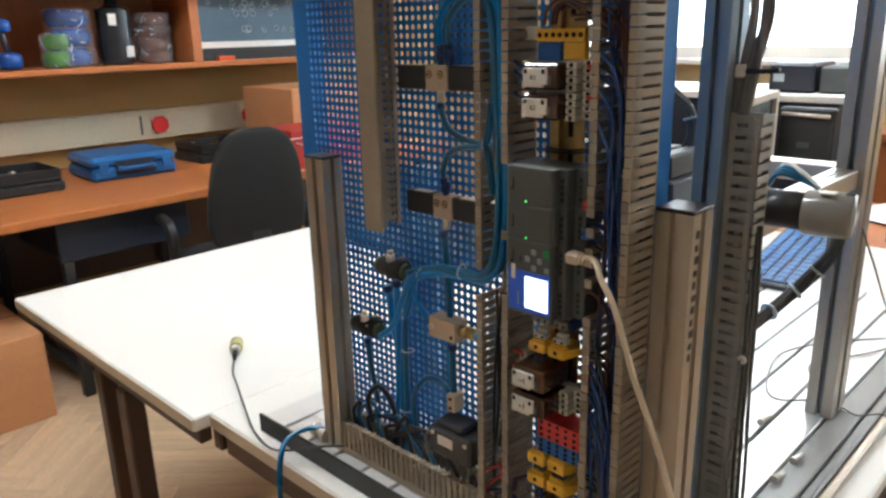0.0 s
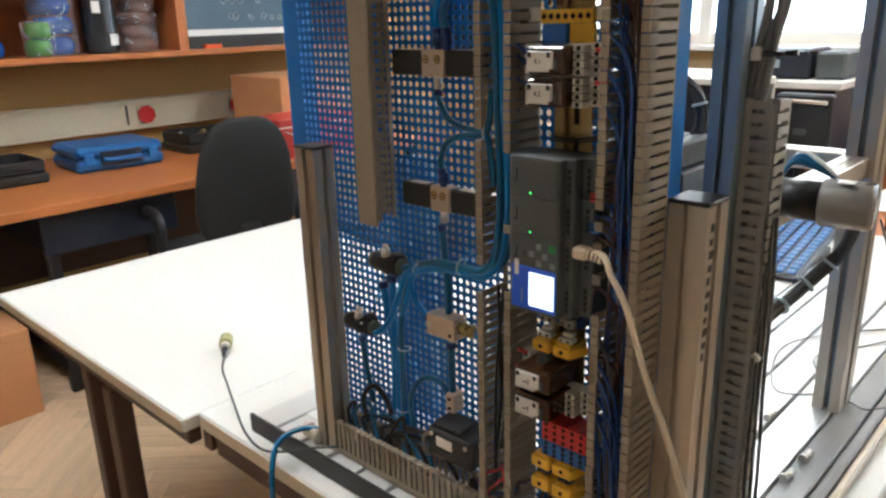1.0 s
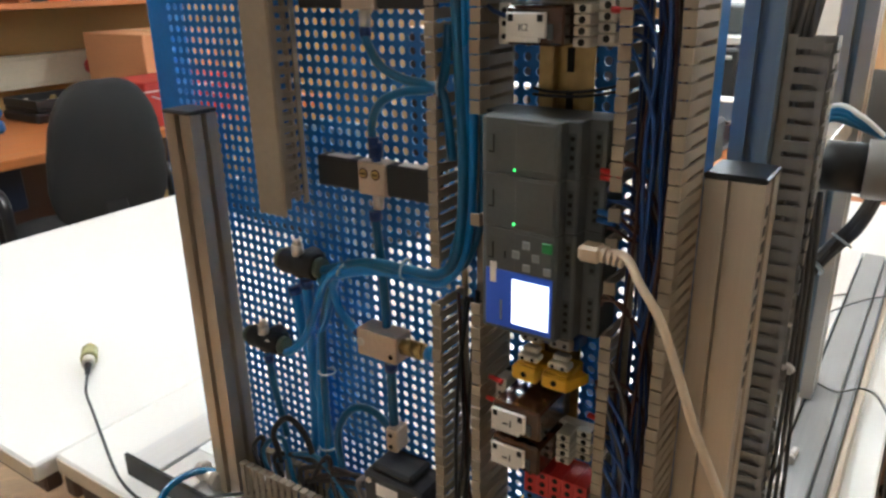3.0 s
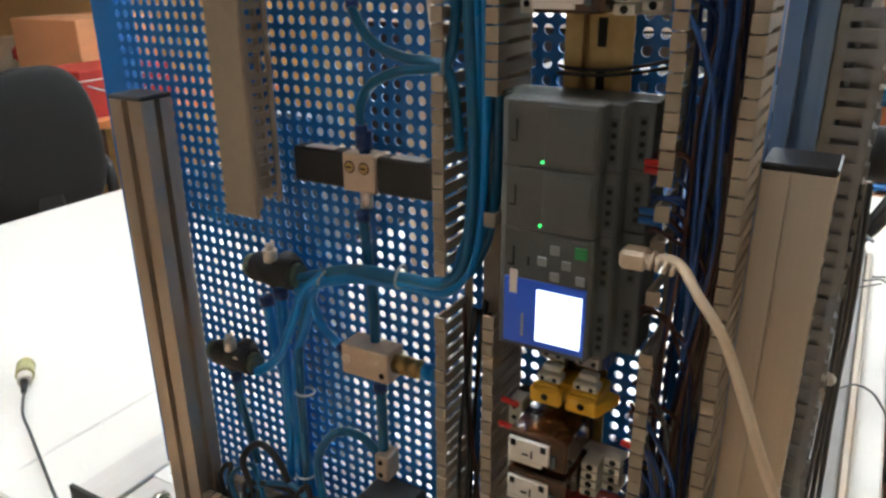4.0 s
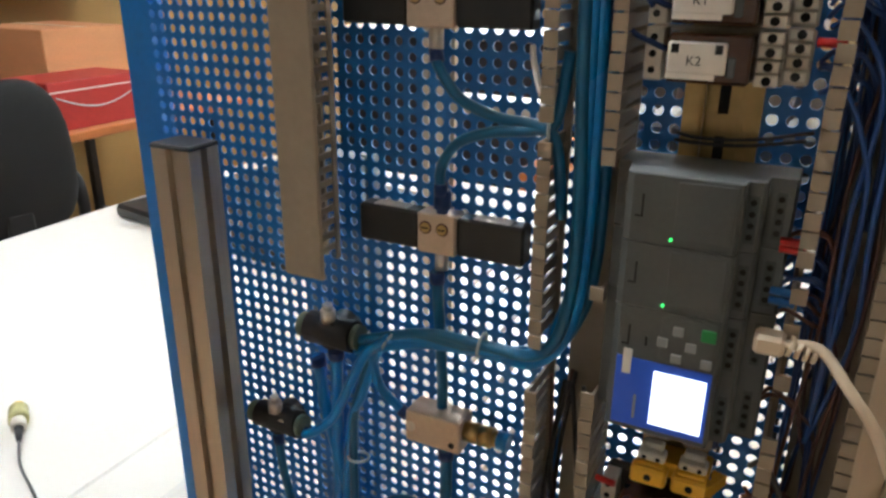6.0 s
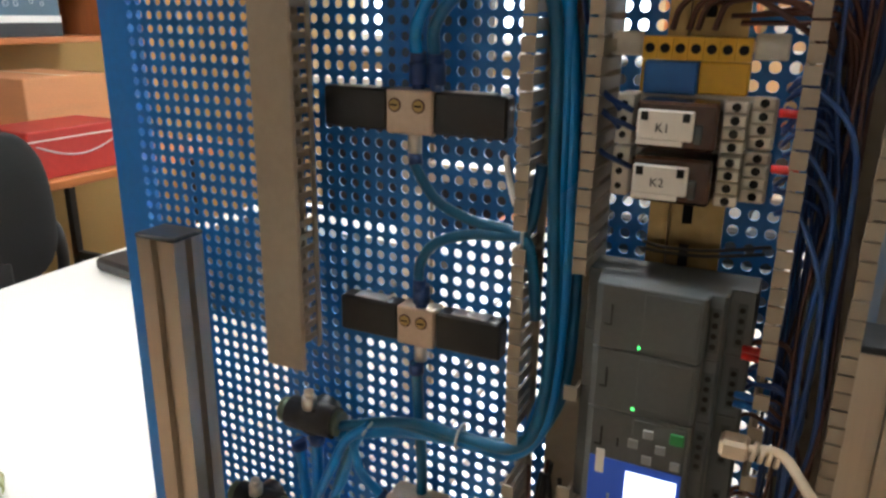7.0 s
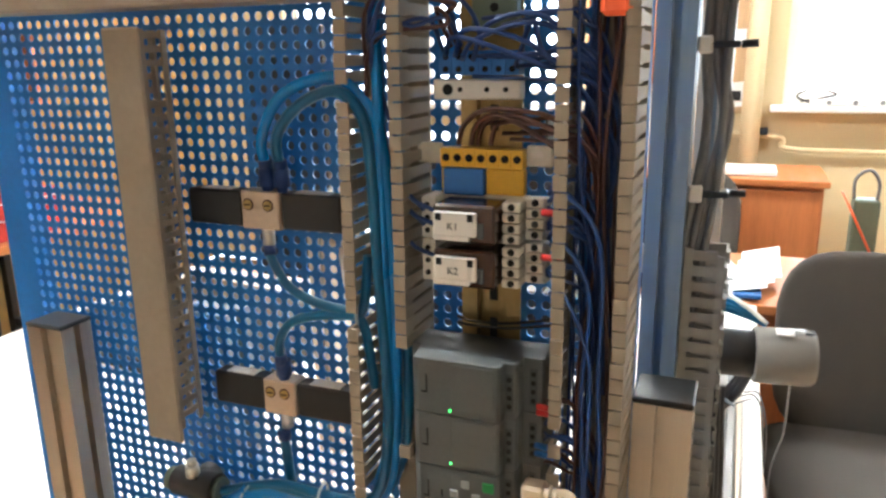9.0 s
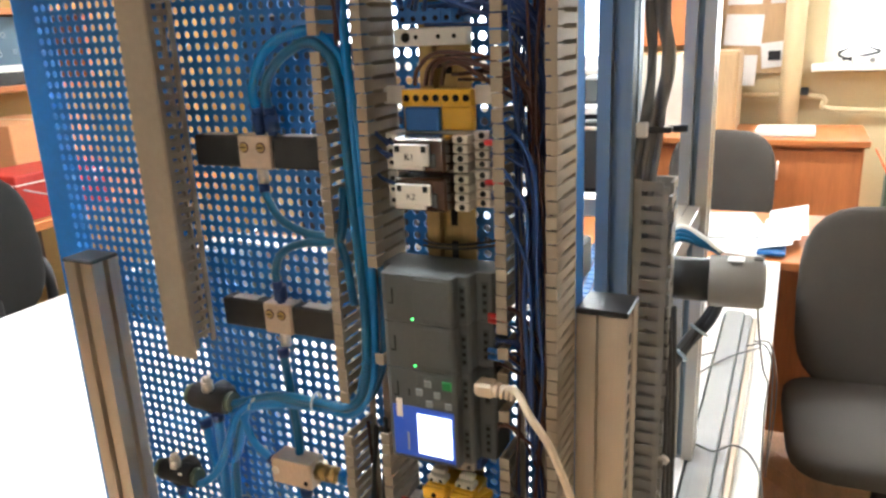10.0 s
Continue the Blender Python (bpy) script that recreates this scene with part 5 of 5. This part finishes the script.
part("cup", B().box(2.34, 2.4, 0.5, 0.56, 0.7485, 0.85, 0.004), "navy", pot)
for k in range(3):
    part("pen", B().cyl((2.36 + 0.01 * k, 0.53, 0.8), (2.35 + 0.02 * k, 0.51 + 0.01 * k, 0.9), 0.004, 6), "red" if k == 1 else "black", pot)

# cabinets against the window wall
c1 = thing("low_cabinet", (3.9, 0.0, 0), "orange beech low cabinet with doors and wooden top", "cabinet")
part("body", B().box(3.92, 4.44, -0.06, 1.04, 0, 0.82), "wood_v", c1)
part("top", B().box(3.88, 4.44, -0.08, 1.06, 0.821, 0.85, 0.003), "wood", c1)
for a, b in ((-0.05, 0.33), (0.34, 0.68), (0.69, 1.03)):
    dr = part("door", B().box(3.9, 3.9195, a, b, 0.05, 0.8, 0.003), "wood_v", c1)
    part("handle", B().cyl((3.893, b - 0.04, 0.66), (3.893, b - 0.04, 0.75), 0.005, 8), "steel", dr)
c2 = thing("open_cabinet", (4.2, 0.75, 0.82), "pale wooden cupboard standing on the low cabinet", "cabinet")
part("body", B().box(4.1, 4.43, 0.5, 0.98, 0.851, 1.24, 0.004), "pale", c2)
part("door", B().box(4.082, 4.0985, 0.51, 0.73, 0.858, 1.23, 0.003), "pale", c2)
part("door", B().box(4.082, 4.0985, 0.735, 0.97, 0.858, 1.23, 0.003), "ivory", c2)
solid("wall_cabinet", B().box(4.25, 4.59, 0.66, 1.1, 1.27, 2.0, 0.004), "wood_v", "orange beech cabinet hung on the window wall", "cabinet")
solid("paper_pad", B().box(3.98, 4.2, 0.14, 0.4, 0.851, 0.878, 0.004), "paper", "thick white paper pad on the low cabinet", "paper")
nb = thing("notice_board", (4.58, 0.4, 1.0), "brown notice board pinned with white papers", "notice board")
part("board", B().box(4.575, 4.597, 0.3, 0.6, 1.1, 1.7, 0.003), "pale", nb)
for k, (y, z, w, h, a) in enumerate(((0.52, 1.33, 0.19, 0.16, 3), (0.36, 1.2, 0.13, 0.13, -6), (0.50, 1.12, 0.11, 0.16, 2), (0.52, 1.56, 0.17, 0.2, 1), (0.36, 1.5, 0.07, 0.08, 0))):
    q = B().box(-0.0012, 0, -w / 2, w / 2, -h / 2, h / 2)
    q.v = [tuple(pose(4.5735 - 0.002 * k, y, z, a, 0, 0) @ Vector(p)) for p in q.v]
    part("paper_sheet", q, "paper", nb)
part("picture_patch", B().box(4.562, 4.5635, 0.33, 0.39, 1.17, 1.22), "wire_k", nb)
pip = thing("heating_pipe", (4.55, -0.5, 0.9), "cream painted heating pipe with valve under the window", "pipe")
part("pipe", B().tube([(4.56, 0.5, 0.99), (4.56, 0.16, 0.985), (4.56, 0.1, 0.96), (4.56, 0.08, 0.92), (4.56, -0.3, 0.91), (4.56, -1.6, 0.91)], 0.014, 10, 4), "cream", pip)
part("valve", B().box(4.53, 4.57, 0.18, 0.22, 0.99, 1.03, 0.004), "wire_k", pip)
pip2 = solid("riser_pipe", B().cyl((4.5, 0.27, 0), (4.5, 0.27, 2.88), 0.05, 14), "cream", "cream painted vertical riser pipe by the window", "pipe")
ps = thing("power_strip", (4.5, -0.2, 1.09), "white multi-socket power strip on the window sill", "power strip")
part("body", B().box(4.47, 4.53, -0.55, 0.0, 1.1485, 1.185, 0.005), "white", ps)
for k in range(4):
    part("outlet", B().cyl((4.468, -0.45 + 0.12 * k, 1.167), (4.472, -0.45 + 0.12 * k, 1.167), 0.012, 10), "wire_g", ps)
part("cord", B().tube([(4.5, 0.0, 1.165), (4.48, 0.06, 1.2), (4.49, -0.02, 1.24), (4.5, -0.12, 1.21), (4.48, -0.06, 1.19), (4.5, 0.04, 1.17)], 0.006, 7, 6), "wire_k", ps)
sb = thing("side_table", (3.0, -0.3, 0), "orange beech side table", "table")
part("tabletop", B().box(2.85, 3.4, -0.75, 0.0, 0.60, 0.63, 0.003), "wood", sb)
for x in (2.9, 3.35):
    for y in (-0.7, -0.05):
        part("leg", B().box(x - 0.02, x + 0.02, y - 0.02, y + 0.02, 0, 0.6), "wood_v", sb)
st = thing("soldering_stand", (3.0, -0.1, 0.63), "dark stand with olive iron holder and coiled cord", "tool stand")
part("base", B().box(2.93, 3.2, -0.24, -0.03, 0.631, 0.66, 0.004), "black", st)
part("block", B().box(2.98, 3.06, -0.14, -0.06, 0.66, 0.93, 0.006), "olive", st)
part("handle", B().cyl((2.97, -0.02, 0.96), (2.96, -0.13, 0.74), 0.004, 8), "orange", st)
part("cord", B().tube([(3.0, -0.06, 0.93), (3.0, -0.06, 1.0), (3.0, -0.1, 1.03), (3.0, -0.13, 0.99), (3.0, -0.13, 0.93)], 0.006, 7, 6), "wire_g", st)


# ---- office chairs ----
def office_chair(x, y, yaw, fabric, label, arms=True, seat_z=0.46, back_z=0.5, half=0.215, taper=0.0):
    t = thing("office_chair", (x, y, 0), label, "chair", "office chairs")
    m = pose(x, y, 0, 0, 0, yaw)

    def put(b):
        b.v = [tuple(m @ Vector(p)) for p in b.v]
        return b
    eye3 = Matrix.Identity(3)
    part("seat", put(B().cushion((0, 0, seat_z), (0.235, 0.24, 0.045), eye3)), fabric, t)
    tilt = pose(0, 0, 0, 0, -9, 0).to_3x3()
    pad = B().cushion((-0.245, 0, back_z + 0.25), (0.035, half, 0.25), tilt, 0.55, 28)
    pad.v = [(p[0], p[1] * (1 - taper * ((p[2] - back_z) / 0.5) ** 2), p[2]) for p in pad.v]
    part("backrest", put(pad), fabric, t)
    part("back_bar", put(B().box(-0.255, -0.235, -0.04, 0.04, seat_z - 0.03, back_z + 0.1, 0.006)), "black", t)
    part("column", put(B().cyl((0, 0, 0.1), (0, 0, seat_z - 0.04), 0.03, 12)), "black", t)
    for k in range(5):
        a = 2 * math.pi * k / 5 + 0.3
        c, s = math.cos(a), math.sin(a)
        part("foot", put(B().cyl((0, 0, 0.11), (0.27 * c, 0.27 * s, 0.075), 0.022, 8, 0.015)), "black", t)
        part("caster", put(B().cyl((0.27 * c - 0.018 * s, 0.27 * s + 0.018 * c, 0.028), (0.27 * c + 0.018 * s, 0.27 * s - 0.018 * c, 0.028), 0.028, 12).cyl((0.27 * c, 0.27 * s, 0.03), (0.27 * c, 0.27 * s, 0.08), 0.008, 6)), "black", t)
    if arms:
        for sgn in (-1, 1):
            part("armrest", put(B().tube([(-0.08, sgn * 0.2, seat_z - 0.03), (-0.07, sgn * 0.28, seat_z + 0.03), (-0.06, sgn * 0.285, seat_z + 0.17), (0.02, sgn * 0.285, seat_z + 0.2), (0.14, sgn * 0.285, seat_z + 0.19)], 0.02, 8, 5)), "black", t)
    return t


office_chair(1.575, 2.75, 80, "fabric", "black fabric office chair pushed up to the workbench", True, 0.46, 0.53, 0.205, 0.28)
office_chair(1.99, -0.04, 184, "fabric2", "grey-brown fabric office chair standing beside the table", False, 0.435, 0.425)
office_chair(3.2, 0.5, 180, "fabric2", "grey-brown fabric office chair before the low cabinet", False, 0.46, 0.45)

# ---- workbench and wall ----
wbn = thing("workbench", (0.5, 3.1, 0), "long orange beech workbench on dark steel legs", "workbench")
part("benchtop", B().box(-1.2, 3.0, 2.85, YW - 0.003, 0.715, 0.75, 0.004), "wood", wbn)
for x in (-1.1, 0.95, 1.72, 2.8):
    for y in (2.93, 3.8):
        part("leg", B().box(x - 0.02, x + 0.02, y - 0.02, y + 0.02, 0, 0.7145, 0.003), "black", wbn)
    part("foot_rail", B().box(x - 0.015, x + 0.015, 2.9505, 3.7795, 0.08, 0.12), "black", wbn)
part("rear_rail", B().box(-1.0, 2.7, 3.83, 3.85, 0.2, 0.6), "brown", wbn)
dw = thing("drawer_unit", (0.95, 2.9, 0.5), "dark navy steel drawer hung under the bench", "drawer")
part("body", B().box(0.93, 1.43, 2.93, 3.4, 0.56, 0.7145, 0.004), "navy", dw)
part("front", B().box(0.92, 1.44, 2.905, 2.929, 0.555, 0.71, 0.004), "navy", dw)
cs = thing("tool_case", (1.3, 3.3, 0.75), "blue plastic tool case lying flat on the bench", "case")
cm = pose(1.445, 3.5, 0.7515, 0, 0, -3)


def put_c(b, m=cm):
    b.v = [tuple(m @ Vector(p)) for p in b.v]
    return b


part("lower_shell", put_c(B().box(-0.19, 0.19, -0.16, 0.17, 0, 0.055, 0.014)), "case", cs)
part("lid", put_c(B().box(-0.19, 0.19, -0.16, 0.17, 0.057, 0.105, 0.016)), "case", cs)
hd = part("handle", put_c(B().tube([(-0.07, -0.163, 0.05), (-0.065, -0.185, 0.05), (0.065, -0.185, 0.05), (0.07, -0.163, 0.05)], 0.011, 8, 4)), "case", cs)
part("recess", put_c(B().box(-0.09, 0.09, -0.1635, -0.1602, 0.02, 0.085, 0.001)), "navy", cs)
for x in (-0.14, 0.14):
    part("latch", put_c(B().box(x - 0.02, x + 0.02, -0.168, -0.161, 0.03, 0.08, 0.003)), "case", cs)
for cx, cy, w, label in ((0.88, 3.45, 0.24, "black open organiser tray of small parts on the bench"), (1.97, 3.55, 0.18, "black open organiser tray with brass parts on the bench")):
    tr = thing("organiser_tray", (cx, cy, 0.75), label, "tray", "organiser trays")
    part("lower_tray", B().box(cx - w, cx + w, cy - 0.14, cy + 0.14, 0.7505, 0.79, 0.008), "black", tr)
    part("upper_tray", B().box(cx - w + 0.01, cx + w - 0.01, cy - 0.135, cy + 0.135, 0.792, 0.81, 0.006), "black", tr)
    for a, b, c, d in ((cx - w + 0.01, cx + w - 0.01, cy - 0.135, cy - 0.125), (cx - w + 0.01, cx + w - 0.01, cy + 0.125, cy + 0.135), (cx - w + 0.01, cx - w + 0.02, cy - 0.125, cy + 0.125), (cx + w - 0.02, cx + w - 0.01, cy - 0.125, cy + 0.125)):
        part("rim", B().box(a, b, c, d, 0.8101, 0.845, 0.002), "black", tr)
    for k in range(7):
        px, py = cx + rw.uniform(-0.8, 0.8) * w, cy + rw.uniform(-0.09, 0.09)
        part("fitting", B().cyl((px, py, 0.822), (px + 0.02, py + 0.012, 0.822), 0.011, 8), rw.choice(("brass", "ivory", "steel")), tr)
tk = thing("cable_trunking", (1.0, 3.6, 0.86), "white wall trunking carrying red power sockets", "trunking")
part("channel", B().box(-1.9, 2.75, YW - 0.06, YW - 0.001, 0.845, 0.995, 0.004), "trunk", tk)
part("lid", B().box(-1.9, 2.75, YW - 0.064, YW - 0.0605, 0.865, 0.975, 0.002), "trunk", tk)
part("joint_gap", B().box(1.70, 1.712, YW - 0.0652, YW - 0.0642, 0.873, 0.968), "slate2", tk)
for x in (1.80, 2.33, 0.2):
    so = part("socket", B().box(x - 0.045, x + 0.045, YW - 0.072, YW - 0.0645, 0.872, 0.966, 0.004), "trunk", tk)
    part("socket_face", B().cyl((x, YW - 0.088, 0.918), (x, YW - 0.072, 0.918), 0.046, 8), "red", so, "red socket insert")
sh = thing("wall_shelf", (1.0, 3.3, 1.2), "orange beech wall shelf with upright dividers", "shelf")
part("shelf_board", B().box(-1.4, 2.95, 3.5, YW - 0.002, 1.207, 1.234, 0.003), "wood", sh)
# unseen upper board, set low so that it shades the shelf's inside
part("top_board", B().box(-1.4, 2.95, 3.45, YW - 0.002, 1.545, 1.572, 0.003), "wood", sh)
for x in (-1.37, 1.892, 2.92):
    part("divider", B().box(x - 0.025, x + 0.025, 3.51, YW - 0.003, 1.2345, 1.5445, 0.003), "wood_v", sh)
part("back_panel", B().box(-1.34, 1.866, YW - 0.016, YW - 0.004, 1.235, 1.544), "wood_v", sh)
# prints on the shelf
po = thing("training_chart", (2.1, 3.4, 1.2), "slate-blue printed chart with pale component drawings", "poster")
part("sheet", B().box(1.93, 2.68, 3.54, 3.55, 1.2345, 1.54, 0.002), "board", po)
part("white_border", B().box(1.93, 2.68, 3.534, 3.5395, 1.295, 1.325), "paper", po)
part("dark_border", B().box(1.93, 2.68, 3.534, 3.5395, 1.2345, 1.2945), "black", po)
for k in range(34):
    x, z = 1.96 + rw.random() * 0.45 + (k % 3) * 0.1, rw.choice((1.375, 1.385, 1.46, 1.49, 1.51))
    r = rw.uniform(0.006, 0.018)
    loop = [(x + r * math.cos(a * 0.63), 3.538, z + r * math.sin(a * 0.63)) for a in range(11)]
    part("outline_drawing", B().tube(loop, 0.0016, 4), "ink", po)
part("orange_note", B().box(2.0, 2.09, 3.505, 3.53, 1.2345, 1.255, 0.002), "orange", po, "small orange tag")


def jug(x, y, r, h, material, label):
    t = thing("ribbed_bottle", (x, y, 1.234), label, "container")
    prof = [(0.0001, 1.2345), (r * 0.92, 1.2345), (r, 1.252)]
    prof += [(r * (1.0 if k % 2 else 0.96), 1.252 + h * (k + 1) / 16) for k in range(15)]
    prof += [(r * 0.8, 1.252 + h * 0.94), (r * 0.4, 1.252 + h), (r * 0.35, 1.252 + h + 0.03), (0.0001, 1.252 + h + 0.03)]
    part("body", B().lathe(x, y, prof, 20), material, t)
    return t


def coil_stack(x, y, r, rolls, h, materials, label):
    """Rolls of hose stacked flat and wound together in clear film."""
    t = thing("hose_coil_stack", (x, y, 1.234), label, "hose coils", "wrapped coils on the shelf")
    for k in range(rolls):
        z0, q = 1.2345 + k * h, r * (1 - 0.05 * (k % 2))
        turns = [(q * 0.55, z0 + 0.1 * h)]
        for w in range(4):
            for f in (0.15, 0.5, 0.85):
                turns.append((q * (0.80 + 0.17 * math.sin(math.pi * (w + f) / 4) + 0.03 * math.sin(math.pi * f)), z0 + h * (0.02 + 0.24 * (w + f))))
        turns += [(q * 0.78, z0 + 0.985 * h), (q * 0.55, z0 + 0.96 * h), (q * 0.5, z0 + 0.5 * h), (q * 0.55, z0 + 0.1 * h)]
        part("coil", B().lathe(x + rw.uniform(-0.006, 0.006), y + rw.uniform(-0.006, 0.006), turns, 28), materials[k % len(materials)], t)
    b, n, rows, vs = B(), 48, 8 * rolls, []
    for i in range(rows + 1):
        f = i / rows * rolls
        waist = 1.05 - 0.09 * (1 - abs(math.sin(math.pi * f))) ** 2
        for k in range(n):
            q = r * waist + 0.003 * math.sin(k * 1.9 + i * 0.8) + rw.uniform(0.0, 0.008)
            vs.append((x + q * math.cos(2 * math.pi * k / n), y + q * math.sin(2 * math.pi * k / n), 1.236 + h * f))
    b.add(vs, [(i * n + k, i * n + (k + 1) % n, (i + 1) * n + (k + 1) % n, (i + 1) * n + k) for i in range(rows) for k in range(n)])
    part("plastic_wrap", b, "film", t, "crinkled clear plastic wrap")
    # pale thin tubes along the creases imitate glints on the film
    for k in range(4 * rolls):
        a, z, pts = rw.uniform(3.3, 6.1), 1.25 + rw.random() * h * rolls * 0.9, []
        da, dz = rw.uniform(-0.12, 0.12), rw.uniform(-0.01, 0.012)
        for i in range(rw.randint(3, 6)):
            q = r * 1.06 + rw.uniform(0.002, 0.008)
            pts.append((x + q * math.cos(a), y + q * math.sin(a), min(max(z, 1.24), 1.236 + h * rolls)))
            a, z = a + da + rw.uniform(-0.05, 0.05), z + dz + rw.uniform(-0.006, 0.006)
        part("film_fold", B().tube(pts, rw.uniform(0.0012, 0.0032), 5, 4, r2=0.0005), "ink", t, "whitish streak shaped as a glint on the film")
    return t


coil_stack(1.345, 3.64, 0.09, 3, 0.083, ("bottle_b",), "three blue hose coils in crinkled clear plastic wrap")
coil_stack(1.262, 3.575, 0.055, 2, 0.072, ("bottle_g",), "two green hose coils in crinkled clear plastic wrap")
bottle = jug(1.545, 3.62, 0.075, 0.25, "bottle_k", "dark ribbed bottle with two small white labels")
for a, z in ((1.555, 1.27), (1.49, 1.41)):
    part("label_plate", B().box(a, a + 0.035, 3.5405, 3.545, z, z + 0.05), "paper", bottle, "white label")
coil_stack(1.725, 3.64, 0.08, 4, 0.058, ("bottle_c",), "four brown hose coils in crinkled clear plastic wrap")
for x in (0.9, 1.08):
    ck = thing("hand_pump", (x, 3.6, 1.234), "small dark blue hand pump on the shelf", "tool", "hand pumps")
    part("bulb", B().cushion((x, 3.6, 1.272), (0.05, 0.04, 0.037), Matrix.Identity(3), 0.9), "bottle_b", ck)
    part("stem", B().cyl((x, 3.6, 1.3), (x - 0.02, 3.6, 1.4), 0.012, 8), "black", ck)
    part("head", B().cushion((x - 0.03, 3.6, 1.415), (0.055, 0.035, 0.03), Matrix.Identity(3), 0.9), "bottle_b", ck)
solid("storage_box", B().box(0.55, 0.95, 3.7, 3.88, 1.2345, 1.36, 0.006), "black", "black storage box on the wall shelf", "box")
# boxes on the bench
cb = thing("cardboard_box", (2.2, 3.3, 0.75), "brown closed cardboard box on the bench", "box", "cardboard boxes")
part("carton", B().box(2.2, 2.6, 3.2, 3.65, 0.7505, 1.09, 0.004), "card", cb)
part("tape", B().box(2.38, 2.42, 3.1985, 3.6515, 1.0902, 1.0912), "pale", cb)
rb = thing("gift_box", (2.2, 2.9, 0.75), "bright red printed cardboard box on the bench", "box")
part("carton", B().box(1.97, 2.4, 2.9, 3.17, 0.7505, 0.93, 0.004), "redbox", rb)
part("lid_line", B().box(1.969, 2.401, 2.8985, 3.171, 0.892, 0.897), "paper", rb)
loop = [(2.0 + 0.37 * k / 12, 2.898, 0.875 - 0.05 * math.sin(math.pi * k / 12)) for k in range(13)]
part("curved_print", B().tube(loop, 0.003, 5), "ink", rb, "pale curved print")
fx = thing("cardboard_box", (0.5, 3.0, 0), "large brown cardboard box on the parquet floor", "box", "cardboard boxes")
part("carton", B().box(0.05, 0.8, 2.85, 3.4, 0.0, 0.335, 0.004), "card", fx)
part("flap_gap", B().box(0.051, 0.799, 3.12, 3.124, 0.335, 0.3358), "void", fx)
solid("floor_bag", B().cushion((1.15, 3.2, 0.12), (0.2, 0.18, 0.12), Matrix.Identity(3), 0.8), "black", "black bag lying under the bench", "bag")
fc = B().box(-0.27, 0.27, -0.345, 0.345, 0.0005, 0.034, 0.008)
fc.v = [tuple(pose(1.61, 1.53, TZ, 0, 0, -9) @ Vector(p)) for p in fc.v]
solid("equipment_case", fc, "black", "flat black equipment case lying on the white table", "case")

# ---- herringbone parquet ----
W_, L_ = 0.07, 0.42
blk = B().box(0, L_, 0, W_, -0.008, 0, 0.0012).data("parquet_block", M["parquet"])
near, rest = [], []
turn = pose(0, 0, 0, 0, 0, 45)
for i in range(-90, 130):
    for j in range(-16, 17):
        for kind in (0, 1):
            ox, oy = i * W_ + j * L_, i * W_ - j * L_
            m = turn @ (pose(ox, oy, 0) if not kind else pose(ox + L_ + W_, oy + W_ - L_, 0, 0, 0, 90))
            c = m @ Vector((L_ / 2, W_ / 2, 0))
            if not (XB + 0.25 < c.x < XW - 0.2 and YB + 0.25 < c.y < YW - 0.2):
                continue
            (near if 0.0 < c.x < 1.7 and 0.9 < c.y < 2.9 else rest).append(m)
near = near[:300]
for m in near:
    part("parquet_block", blk, None, floor).matrix_basis = m
rb_mesh = B()
for m in rest:
    b = B().box(0.0006, L_ - 0.0006, 0.0006, W_ - 0.0006, -0.008, 0)
    rb_mesh.add([tuple(m @ Vector(p)) for p in b.v], b.f)
tagged(part("parquet_blocks", rb_mesh, "parquet", floor), kind="stuff")
